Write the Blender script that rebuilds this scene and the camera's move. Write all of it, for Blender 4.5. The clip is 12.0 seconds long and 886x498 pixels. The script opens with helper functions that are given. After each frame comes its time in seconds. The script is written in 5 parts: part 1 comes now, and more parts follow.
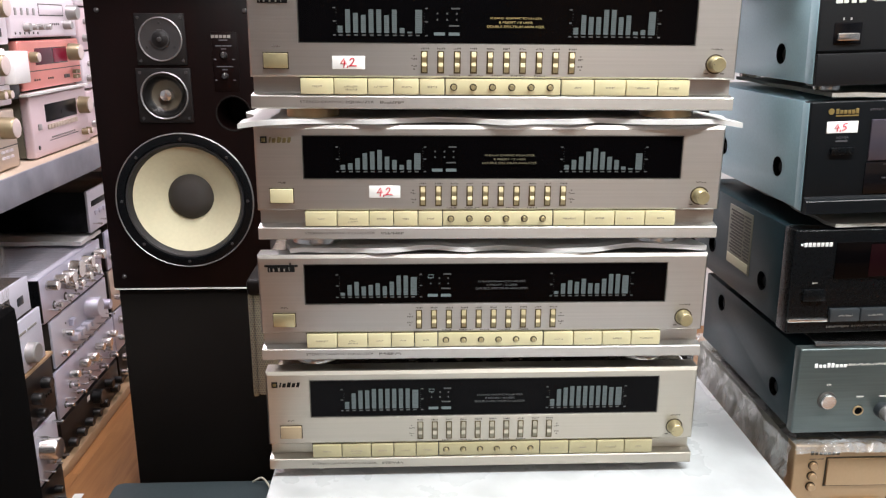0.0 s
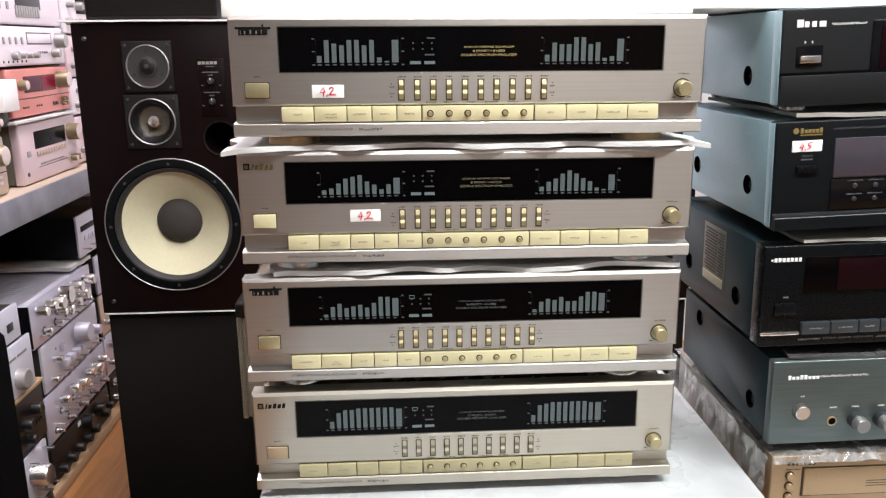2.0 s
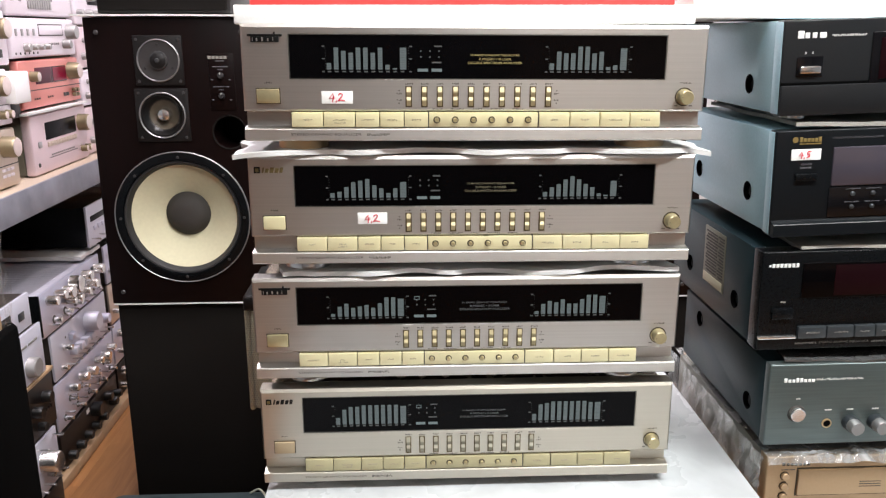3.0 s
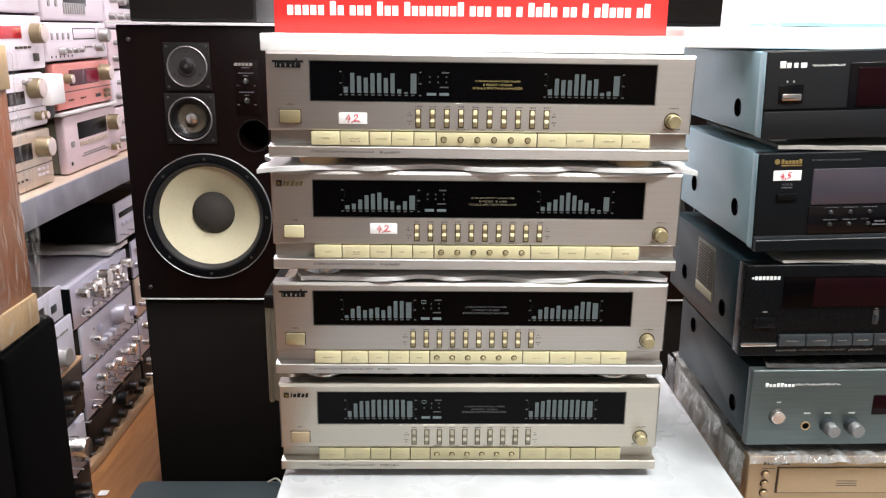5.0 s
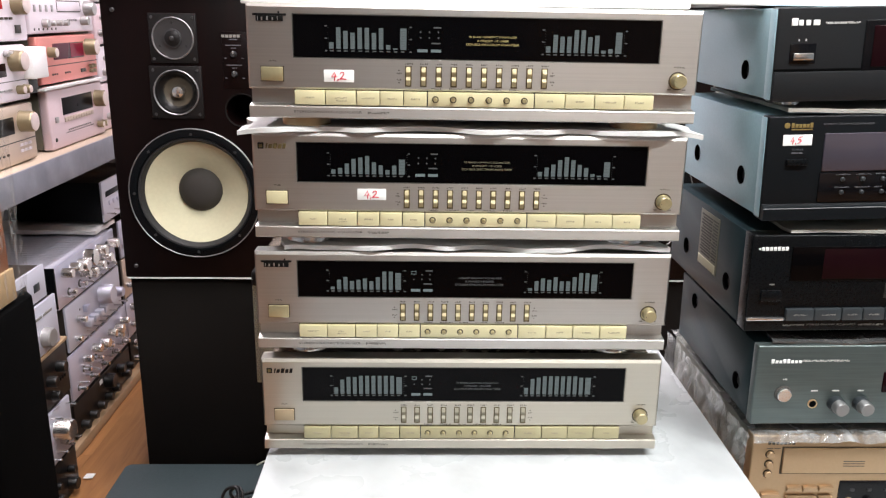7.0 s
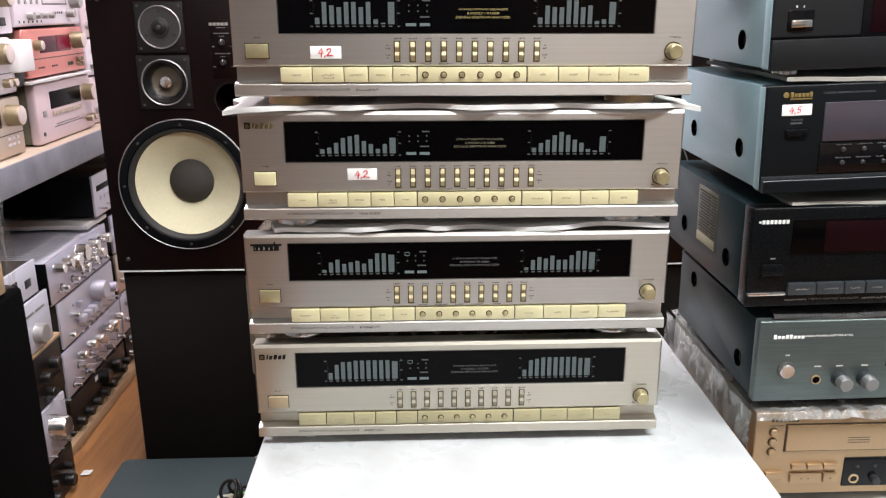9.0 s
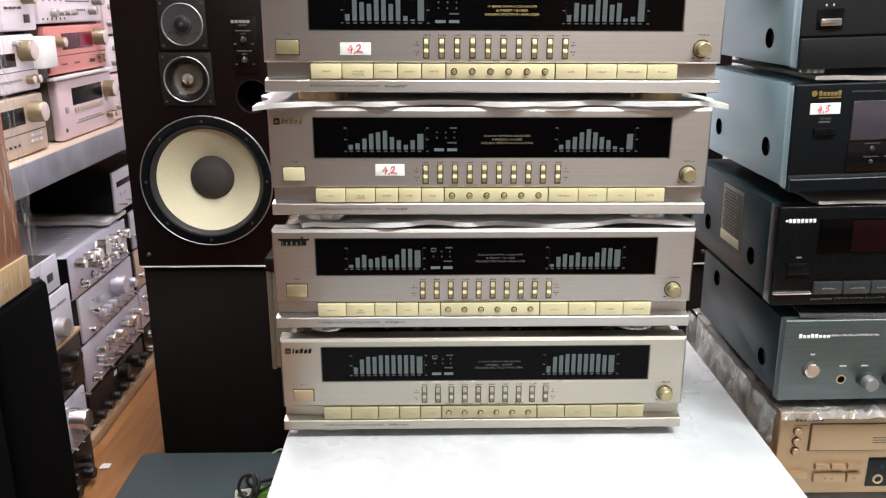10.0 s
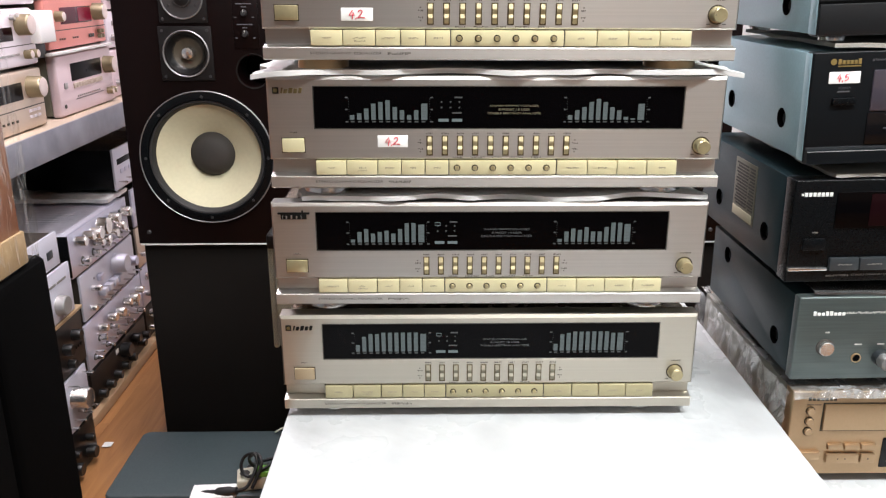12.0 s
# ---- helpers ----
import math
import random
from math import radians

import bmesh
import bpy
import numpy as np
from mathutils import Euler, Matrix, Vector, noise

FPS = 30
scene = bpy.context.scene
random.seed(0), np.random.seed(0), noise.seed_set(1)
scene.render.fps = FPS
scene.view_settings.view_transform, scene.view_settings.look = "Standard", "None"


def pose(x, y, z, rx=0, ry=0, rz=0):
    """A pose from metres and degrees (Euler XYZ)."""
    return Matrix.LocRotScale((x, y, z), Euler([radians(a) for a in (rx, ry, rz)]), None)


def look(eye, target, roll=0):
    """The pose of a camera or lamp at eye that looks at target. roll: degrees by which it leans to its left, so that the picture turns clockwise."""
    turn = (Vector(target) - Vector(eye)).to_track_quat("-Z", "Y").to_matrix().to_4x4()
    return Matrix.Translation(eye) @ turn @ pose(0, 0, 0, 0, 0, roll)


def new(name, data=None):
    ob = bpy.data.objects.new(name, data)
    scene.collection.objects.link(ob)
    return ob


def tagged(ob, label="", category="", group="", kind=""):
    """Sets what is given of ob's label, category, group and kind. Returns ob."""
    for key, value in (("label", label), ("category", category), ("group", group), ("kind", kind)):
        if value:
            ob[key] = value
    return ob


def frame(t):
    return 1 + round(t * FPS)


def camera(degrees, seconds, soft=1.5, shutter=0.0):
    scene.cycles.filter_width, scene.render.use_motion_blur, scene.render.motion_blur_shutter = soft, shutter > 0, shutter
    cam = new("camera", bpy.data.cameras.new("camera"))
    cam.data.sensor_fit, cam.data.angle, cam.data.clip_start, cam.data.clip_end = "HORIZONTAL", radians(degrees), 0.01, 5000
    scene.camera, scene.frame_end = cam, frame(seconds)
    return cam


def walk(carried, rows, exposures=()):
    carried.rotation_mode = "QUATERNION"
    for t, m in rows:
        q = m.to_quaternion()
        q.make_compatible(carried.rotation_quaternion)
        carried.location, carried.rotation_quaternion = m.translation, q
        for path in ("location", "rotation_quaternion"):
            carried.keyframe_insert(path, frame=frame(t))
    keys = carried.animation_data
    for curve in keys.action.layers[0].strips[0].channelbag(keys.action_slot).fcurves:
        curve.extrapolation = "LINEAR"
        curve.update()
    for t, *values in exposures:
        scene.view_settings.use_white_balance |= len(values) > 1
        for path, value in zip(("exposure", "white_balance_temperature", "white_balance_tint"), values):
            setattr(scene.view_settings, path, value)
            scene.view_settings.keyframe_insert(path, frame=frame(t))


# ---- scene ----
cam = camera(57.0, 12.0, soft=1.25)
PATH = [
    (0, (-0.071, -0.753, 1.214), (0.008, 1.173, 0.68), 0.2),
    (0.5, (-0.07, -0.759, 1.223), (-0.003, 1.172, 0.709), -0.2),
    (1, (-0.061, -0.762, 1.231), (0.016, 1.177, 0.746), -0.7),
    (1.5, (-0.056, -0.764, 1.226), (0.045, 1.176, 0.75), -0.6),
    (2, (-0.06, -0.773, 1.222), (0.039, 1.163, 0.732), -0.6),
    (2.5, (-0.061, -0.781, 1.226), (0.03, 1.153, 0.725), -0.4),
    (4.5, (-0.048, -0.835, 1.28), (0.022, 1.086, 0.728), 1.0),
    (5, (-0.046, -0.854, 1.27), (-0.012, 1.077, 0.747), 0.5),
    (5.5, (-0.047, -0.854, 1.253), (-0.042, 1.077, 0.732), 0.1),
    (6, (-0.04, -0.845, 1.247), (-0.021, 1.081, 0.707), 0.4),
    (6.5, (-0.043, -0.829, 1.24), (-0.008, 1.093, 0.689), 0.9),
    (7, (-0.042, -0.815, 1.239), (0.006, 1.107, 0.685), 0.8),
    (9, (-0.039, -0.8, 1.222), (0.018, 1.116, 0.649), -0.3),
    (9.5, (-0.041, -0.807, 1.219), (0.007, 1.107, 0.64), -0.2),
    (10, (-0.053, -0.805, 1.22), (-0.027, 1.11, 0.646), -0.1),
    (10.5, (-0.052, -0.799, 1.221), (-0.046, 1.116, 0.647), -0.6),
    (11, (-0.05, -0.791, 1.217), (-0.055, 1.123, 0.635), -0.7),
    (11.5, (-0.057, -0.787, 1.209), (-0.055, 1.121, 0.608), -0.3),
    (12, (-0.054, -0.783, 1.207), (-0.036, 1.118, 0.587), -0.1),
]
walk(cam, [(t, look(eye, target, roll)) for t, eye, target, roll in PATH])

# ---- light ----
world = bpy.data.worlds.new("room_air")
scene.world = world
world.use_nodes = True
world.node_tree.nodes["Background"].inputs[0].default_value = (0.9, 0.95, 1.0, 1)
world.node_tree.nodes["Background"].inputs[1].default_value = 0.01
scene.view_settings.exposure = 0.0


def assumed_lamp(x, y, z, lx, ly, watts, colour):
    """The light of one assumed ceiling fixture, out of view, shining down."""
    data = bpy.data.lights.new("assumed_tube", "AREA")
    data.shape, data.size, data.size_y = "RECTANGLE", lx, ly
    data.energy, data.color = watts, colour
    ob = new("assumed_tube", data)
    ob.location = (x, y, z)
    return ob


# Assumed lamps, none in view; the third lifts the rack, the last fills.
LAMPS = [
    (0.70, -0.68, 2.32, 1.6, 0.16, 68, (0.965, 0.99, 0.99)),
    (-0.15, 0.60, 2.32, 0.16, 1.6, 46, (1.0, 0.94, 0.97)),
    (-0.62, 1.35, 2.32, 0.16, 1.2, 31, (1.0, 0.90, 0.985)),
    (1.35, 0.6, 2.32, 0.16, 1.3, 16, (0.93, 0.98, 1.0)),
    (0.50, -2.2, 2.32, 0.16, 1.3, 7, (1.0, 0.98, 0.96)),
]
for lamp in LAMPS:
    assumed_lamp(*lamp)


# ---- materials ----
def mat(name, colour, rough=0.5, metal=0.0, vary=0.12, scale=40.0, stretch=(1, 1, 1), bump=0.0, big=3.0, rough_vary=0.1, coat=0.0, second=None, spec=0.5):
    """A surface with fine grain and larger clouds in its colour, uneven gloss and a fine relief."""
    m = bpy.data.materials.new(name)
    m.use_nodes = True
    nt = m.node_tree
    p = nt.nodes["Principled BSDF"]
    p.inputs["Metallic"].default_value = metal
    p.inputs["Coat Weight"].default_value = coat
    p.inputs["Specular IOR Level"].default_value = spec
    tc = nt.nodes.new("ShaderNodeTexCoord")
    mp = nt.nodes.new("ShaderNodeMapping")
    mp.inputs["Scale"].default_value = stretch
    nt.links.new(tc.outputs["Object"], mp.inputs["Vector"])
    fine = nt.nodes.new("ShaderNodeTexNoise")
    fine.inputs["Scale"].default_value, fine.inputs["Detail"].default_value = scale, 5
    nt.links.new(mp.outputs["Vector"], fine.inputs["Vector"])
    cloud = nt.nodes.new("ShaderNodeTexNoise")
    cloud.inputs["Scale"].default_value, cloud.inputs["Detail"].default_value = big, 3
    nt.links.new(tc.outputs["Object"], cloud.inputs["Vector"])
    mix = nt.nodes.new("ShaderNodeMix")
    mix.data_type = "RGBA"
    c2 = second or tuple(c * (1 - 2 * vary) for c in colour)
    mix.inputs[6].default_value, mix.inputs[7].default_value = (*colour, 1), (*c2, 1)
    add = nt.nodes.new("ShaderNodeMath")
    add.operation = "MULTIPLY_ADD"
    nt.links.new(cloud.outputs["Fac"], add.inputs[0])
    add.inputs[1].default_value = 0.5
    half = nt.nodes.new("ShaderNodeMath")
    half.operation = "MULTIPLY"
    half.inputs[1].default_value = 0.5
    nt.links.new(fine.outputs["Fac"], half.inputs[0])
    nt.links.new(half.outputs[0], add.inputs[2])
    ramp = nt.nodes.new("ShaderNodeMapRange")
    ramp.inputs["From Min"].default_value, ramp.inputs["From Max"].default_value = 0.3, 0.7
    nt.links.new(add.outputs[0], ramp.inputs["Value"])
    nt.links.new(ramp.outputs["Result"], mix.inputs["Factor"])
    nt.links.new(mix.outputs[2], p.inputs["Base Color"])
    rr = nt.nodes.new("ShaderNodeMapRange")
    rr.inputs["To Min"].default_value, rr.inputs["To Max"].default_value = max(0.02, rough - rough_vary), min(1, rough + rough_vary)
    nt.links.new(add.outputs[0], rr.inputs["Value"])
    nt.links.new(rr.outputs["Result"], p.inputs["Roughness"])
    if bump:
        b = nt.nodes.new("ShaderNodeBump")
        b.inputs["Strength"].default_value, b.inputs["Distance"].default_value = bump, 0.001
        nt.links.new(fine.outputs["Fac"], b.inputs["Height"])
        nt.links.new(b.outputs["Normal"], p.inputs["Normal"])
    return m


def glow(name, colour, strength):
    m = bpy.data.materials.new(name)
    m.use_nodes = True
    p = m.node_tree.nodes["Principled BSDF"]
    p.inputs["Base Color"].default_value = (0.02, 0.02, 0.02, 1)
    p.inputs["Emission Color"].default_value = (*colour, 1)
    p.inputs["Emission Strength"].default_value = strength
    return m


def film_mat(name, amount, tint, stretch, crease=0.7, pale_glint=0.1, fine=22, gloss=0.22, low=0.40, high=0.74, clear=0.45):
    """Clear wrinkled packing film: mostly see-through, with gloss; pale noise streaks stand in for glints."""
    m = bpy.data.materials.new(name)
    m.use_nodes = True
    nt = m.node_tree
    nt.nodes.remove(nt.nodes["Principled BSDF"])
    out = nt.nodes["Material Output"]
    tr, gl, mx = nt.nodes.new("ShaderNodeBsdfTransparent"), nt.nodes.new("ShaderNodeBsdfGlossy"), nt.nodes.new("ShaderNodeMixShader")
    tr.inputs["Color"].default_value = (*tint, 1)
    gl.inputs["Roughness"].default_value = gloss
    tc, no, bp = nt.nodes.new("ShaderNodeTexCoord"), nt.nodes.new("ShaderNodeTexNoise"), nt.nodes.new("ShaderNodeBump")
    no.inputs["Scale"].default_value, no.inputs["Detail"].default_value, no.inputs["Distortion"].default_value = fine, 4, 0.7
    mp = nt.nodes.new("ShaderNodeMapping")
    mp.inputs["Scale"].default_value = stretch
    nt.links.new(tc.outputs["Object"], mp.inputs["Vector"])
    nt.links.new(mp.outputs["Vector"], no.inputs["Vector"])
    bp.inputs["Strength"].default_value, bp.inputs["Distance"].default_value = crease, 0.01
    nt.links.new(no.outputs["Fac"], bp.inputs["Height"])
    nt.links.new(bp.outputs["Normal"], gl.inputs["Normal"])
    rg = nt.nodes.new("ShaderNodeMapRange")
    rg.inputs["From Min"].default_value, rg.inputs["From Max"].default_value = low, high
    rg.inputs["To Min"].default_value, rg.inputs["To Max"].default_value = amount * clear, min(0.95, amount * 2.4)
    nt.links.new(no.outputs["Fac"], rg.inputs["Value"])
    nt.links.new(rg.outputs["Result"], mx.inputs[0])
    nt.links.new(tr.outputs[0], mx.inputs[1])
    df, body = nt.nodes.new("ShaderNodeBsdfDiffuse"), nt.nodes.new("ShaderNodeMixShader")
    df.inputs["Color"].default_value = (0.75, 0.75, 0.74, 1)
    body.inputs[0].default_value = pale_glint
    nt.links.new(gl.outputs[0], body.inputs[1])
    nt.links.new(df.outputs[0], body.inputs[2])
    nt.links.new(body.outputs[0], mx.inputs[2])
    nt.links.new(mx.outputs[0], out.inputs["Surface"])
    return m


def wood_mat(name, light, dark, rough, along="x", rings=9.0, coat=0.0, tone=0.0):
    m = mat(name, light, rough, vary=0.1, second=dark, scale=rings, stretch=(0.12, 1.6, 1.6) if along == "x" else (1.6, 0.12, 1.6) if along == "y" else (1.6, 1.6, 0.12), bump=0.08, big=2.0, coat=coat)
    if tone:
        nt = m.node_tree
        info, hsv = nt.nodes.new("ShaderNodeObjectInfo"), nt.nodes.new("ShaderNodeHueSaturation")
        rng = nt.nodes.new("ShaderNodeMapRange")
        rng.inputs["To Min"].default_value, rng.inputs["To Max"].default_value = 1 - tone, 1 + tone
        nt.links.new(info.outputs["Random"], rng.inputs["Value"])
        nt.links.new(rng.outputs["Result"], hsv.inputs["Value"])
        p = nt.nodes["Principled BSDF"]
        src = p.inputs["Base Color"].links[0].from_socket
        nt.links.new(src, hsv.inputs["Color"])
        nt.links.new(hsv.outputs["Color"], p.inputs["Base Color"])
    return m


def brushed(m, amount=0.75):
    """Lets the gloss run across brush marks that lie along x."""
    nt = m.node_tree
    p = nt.nodes["Principled BSDF"]
    tg = nt.nodes.new("ShaderNodeTangent")
    tg.direction_type, tg.axis = "RADIAL", "Z"
    nt.links.new(tg.outputs["Tangent"], p.inputs["Tangent"])
    p.inputs["Anisotropic"].default_value = amount
    p.inputs["Anisotropic Rotation"].default_value = 0.25
    return m


CHAMP = brushed(mat("brushed_champagne_aluminium", (0.502, 0.482, 0.456), 0.35, 0.95, 0.075, 620, (0.006, 1, 1), 0.11, 5, 0.08))
CHAMP_LIP = brushed(mat("champagne_lip", (0.515, 0.497, 0.468), 0.40, 0.92, 0.045, 620, (0.006, 1, 1), 0.08, 5, 0.07))
CREAM = mat("cream_gold_plastic", (0.64, 0.58, 0.355), 0.42, 0.15, 0.05, 60, bump=0.01)
GOLD_KNOB = mat("gold_anodised_knob", (0.43, 0.37, 0.215), 0.33, 0.6, 0.08, 300, bump=0.03)
SLOT = mat("brown_gold_slot", (0.10, 0.072, 0.03), 0.4, 0.5)
SLIDER = mat("pale_gold_slider", (0.36, 0.30, 0.165), 0.50, 0.25, 0.06, 200)
KHAKI = mat("khaki_plastic", (0.41, 0.365, 0.215), 0.42, 0.15, 0.05, 60, bump=0.01)
BEIGE = mat("rose_beige_plastic", (0.37, 0.285, 0.18), 0.42, 0.2, 0.05, 60)
GREYSLIDE = mat("grey_beige_slider", (0.27, 0.25, 0.19), 0.5, 0.2, 0.05, 100)
# Creamier copy of the panel metal, with light off the white table in it.
TABLELIT_CHAMP = brushed(mat("table_lit_brushed_aluminium", (0.505, 0.475, 0.41), 0.38, 0.9, 0.05, 620, (0.006, 1, 1), 0.08, 5, 0.07))
GOLD_DARK = mat("dark_gold_slot", (0.045, 0.032, 0.016), 0.5, 0.2)
BRASS = mat("brass_foot", (0.62, 0.45, 0.26), 0.35, 0.75)
CHROME = mat("satin_chrome", (0.72, 0.71, 0.69), 0.22, 0.95, 0.04)
RINGMETAL = mat("dull_ring_metal", (0.28, 0.28, 0.28), 0.42, 0.8, 0.06)
RACKGLASS = mat("dark_rack_window", (0.006, 0.005, 0.006), 0.3, vary=0.2, spec=0.05)
BLACKGLASS = mat("black_display_glass", (0.0015, 0.0013, 0.0016), 0.10, 0.0, 0.1, 20, rough_vary=0.03, spec=0.07)
BEZEL = mat("grey_bezel_edge", (0.10, 0.095, 0.085), 0.4, 0.5)
SCREW = mat("worn_steel_screw", (0.06, 0.065, 0.07), 0.35, 0.6)
COVER = mat("brown_black_steel_cover", (0.045, 0.036, 0.030), 0.42, 0.2, 0.2, 80, bump=0.05)
EQCOVER = mat("bronze_steel_cover", (0.27, 0.225, 0.17), 0.27, 0.8, 0.1, 90, bump=0.03)
INK = mat("grey_ink", (0.22, 0.21, 0.19), 0.6)
INK_PANEL = mat("grey_brown_ink", (0.115, 0.105, 0.092), 0.6)
INK_MID = mat("tan_ink", (0.34, 0.30, 0.21), 0.6)
INK_LOW = mat("low_grey_ink", (0.09, 0.09, 0.10), 0.6)
INK_DARK = mat("dark_ink", (0.05, 0.045, 0.04), 0.6)
INK_GOLD = mat("gold_ink", (0.36, 0.29, 0.12), 0.5)
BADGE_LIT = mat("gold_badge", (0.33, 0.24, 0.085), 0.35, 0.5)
BADGE_DARK = mat("black_badge", (0.006, 0.006, 0.006), 0.4, spec=0.15)
BADGE_GOLD = mat("dark_gold_badge", (0.17, 0.13, 0.055), 0.35, 0.6)
INK_PALE = mat("pale_ink", (0.55, 0.55, 0.52), 0.5)
INK_OLIVE = mat("dull_gold_ink", (0.17, 0.155, 0.10), 0.5)
INK_DIM = mat("dim_ink", (0.10, 0.105, 0.11), 0.5)
INK_WHITE = mat("white_ink", (0.8, 0.8, 0.78), 0.5)
INK_RED = mat("red_marker", (0.72, 0.03, 0.06), 0.5)
PAPER = mat("white_paper_tag", (0.82, 0.82, 0.80), 0.6, vary=0.03)
VFD = glow("display_segments", (0.52, 0.68, 0.70), 0.24)
VFD_BAR = glow("display_bar_segments", (0.52, 0.68, 0.70), 0.33)
nt = VFD_BAR.node_tree
tc, sep, frac, lt, sc = (nt.nodes.new(k) for k in ("ShaderNodeTexCoord", "ShaderNodeSeparateXYZ", "ShaderNodeMath", "ShaderNodeMath", "ShaderNodeMath"))
nt.links.new(tc.outputs["Object"], sep.inputs[0])
sc.operation, frac.operation, lt.operation = "DIVIDE", "FRACT", "LESS_THAN"
sc.inputs[1].default_value, lt.inputs[1].default_value = 0.00155, 0.8
for a, b in ((sep.outputs[2], sc), (sc.outputs[0], frac), (frac.outputs[0], lt)):
    nt.links.new(a, b.inputs[0])
amt = nt.nodes.new("ShaderNodeMapRange")
amt.inputs["To Min"].default_value, amt.inputs["To Max"].default_value = 0.05, 0.165
nt.links.new(lt.outputs[0], amt.inputs["Value"])
nt.links.new(amt.outputs["Result"], nt.nodes["Principled BSDF"].inputs["Emission Strength"])
VFD_DIM = glow("display_segments_small", (0.55, 0.60, 0.60), 0.09)
FOAM = mat("white_foam_sheet", (0.66, 0.66, 0.65), 0.8, vary=0.05, scale=60, bump=0.3)
STYRO = mat("white_styrofoam", (0.84, 0.84, 0.83), 0.75, vary=0.03, scale=220, bump=0.25)
TABLE = mat("white_table_laminate", (0.59, 0.61, 0.62), 0.28, vary=0.19, scale=16, bump=0.5, big=7, rough_vary=0.16)
nt = TABLE.node_tree
roll, press = nt.nodes.new("ShaderNodeTexNoise"), nt.nodes.new("ShaderNodeBump")
roll.inputs["Scale"].default_value, roll.inputs["Detail"].default_value, roll.inputs["Distortion"].default_value = 9, 4, 0.4
press.inputs["Strength"].default_value, press.inputs["Distance"].default_value = 0.32, 0.012
nt.links.new(nt.nodes["Texture Coordinate"].outputs["Object"], roll.inputs["Vector"])
nt.links.new(roll.outputs["Fac"], press.inputs["Height"])
nt.links.new(nt.nodes["Bump"].outputs["Normal"], press.inputs["Normal"])
nt.links.new(press.outputs["Normal"], nt.nodes["Principled BSDF"].inputs["Normal"])
RED = mat("red_printed_card", (0.80, 0.035, 0.03), 0.45, vary=0.05)
BLACK_SATIN = mat("black_satin_fascia", (0.0035, 0.0042, 0.0050), 0.28, vary=0.15, scale=500, bump=0.03, rough_vary=0.06, spec=0.14)
CHARCOAL = mat("charcoal_satin_fascia", (0.0125, 0.0135, 0.015), 0.30, vary=0.12, scale=500, bump=0.03, rough_vary=0.06, spec=0.22)
DEEPGREY = mat("deep_grey_satin_fascia", (0.0055, 0.0068, 0.0082), 0.30, vary=0.12, scale=500, bump=0.03, rough_vary=0.06, spec=0.16)
BLACK_GLOSS = mat("black_gloss_fascia", (0.004, 0.004, 0.005), 0.16, vary=0.15, rough_vary=0.04, spec=0.25)
SLATE = mat("slate_painted_steel_case", (0.36, 0.54, 0.61), 0.32, 0.32, 0.08, 400, bump=0.04)
DARKCASE = mat("dark_painted_steel_case", (0.013, 0.030, 0.037), 0.38, 0.1, 0.12, 400, bump=0.04, spec=0.2)
TEALFACE = mat("brushed_grey_green_aluminium", (0.112, 0.138, 0.136), 0.36, 0.6, 0.16, 420, (0.03, 1, 1), 0.10, 9)
SMOKED = mat("smoked_red_window", (0.010, 0.0028, 0.004), 0.1, vary=0.2, rough_vary=0.03, spec=0.08)
# Dark window with its violet reflections and streaks put into the colour.
SMOKED_SHEEN = mat("smoked_window_violet_sheen", (0.052, 0.046, 0.060), 0.14, vary=0.22, scale=9, stretch=(0.3, 1, 2.5), rough_vary=0.04)
GREYBTN = mat("dark_grey_button", (0.024, 0.029, 0.033), 0.4)
GOLDFACE = mat("gold_painted_fascia", (0.40, 0.272, 0.160), 0.38, 0.7, 0.05, 300, bump=0.02)
PLAYERCASE = mat("grey_brown_steel_case", (0.21, 0.21, 0.185), 0.45, 0.2, 0.1, 200)
ROSEWOOD = wood_mat("dark_rosewood_veneer", (0.0060, 0.0020, 0.0018), (0.0022, 0.0010, 0.0010), 0.42, "z", 16)
ROSEWOOD.node_tree.nodes["Principled BSDF"].inputs["Specular IOR Level"].default_value = 0.12
BLACKBAFFLE = mat("black_ash_vinyl", (0.0055, 0.0052, 0.005), 0.5, vary=0.2, scale=90, stretch=(1, 1, 0.08), bump=0.1)
CLOTH = mat("black_grille_cloth", (0.0120, 0.0105, 0.0095), 0.9, vary=0.2, scale=900, bump=0.5, spec=0.06)
# Grille cloth with the dim corner's shade in its colour; also lines recesses.
SHADED_BLACK = mat("shaded_black_cloth", (0.0016, 0.0016, 0.0017), 0.9, vary=0.2, scale=900, bump=0.5, spec=0.04)
CONE = mat("cream_paper_cone", (0.57, 0.54, 0.37), 0.75, vary=0.06, scale=120, bump=0.12)
RUBBER = mat("black_rubber", (0.018, 0.018, 0.019), 0.55, vary=0.15)
DUSTCAP = mat("grey_brown_dust_cap", (0.034, 0.030, 0.026), 0.8, vary=0.1, scale=400, bump=0.2)
PLATE = mat("grey_cast_driver_plate", (0.010, 0.009, 0.009), 0.5, 0.0, 0.15, 200, bump=0.1, spec=0.2)
HORN = mat("grey_horn_metal", (0.075, 0.075, 0.077), 0.36, 0.6, 0.15)
MIDCONE = mat("brown_mid_cone", (0.085, 0.068, 0.045), 0.6, vary=0.15)
# Silver of the rack's lower storeys, tinted for the cooler light there.
COOL_LIT_SILVER = mat("cool_lit_silver_fascia", (0.62, 0.62, 0.71), 0.42, 0.3, 0.05, 300)
KNOBFACE = mat("pale_rose_knob_face", (0.78, 0.66, 0.62), 0.4, 0.4)
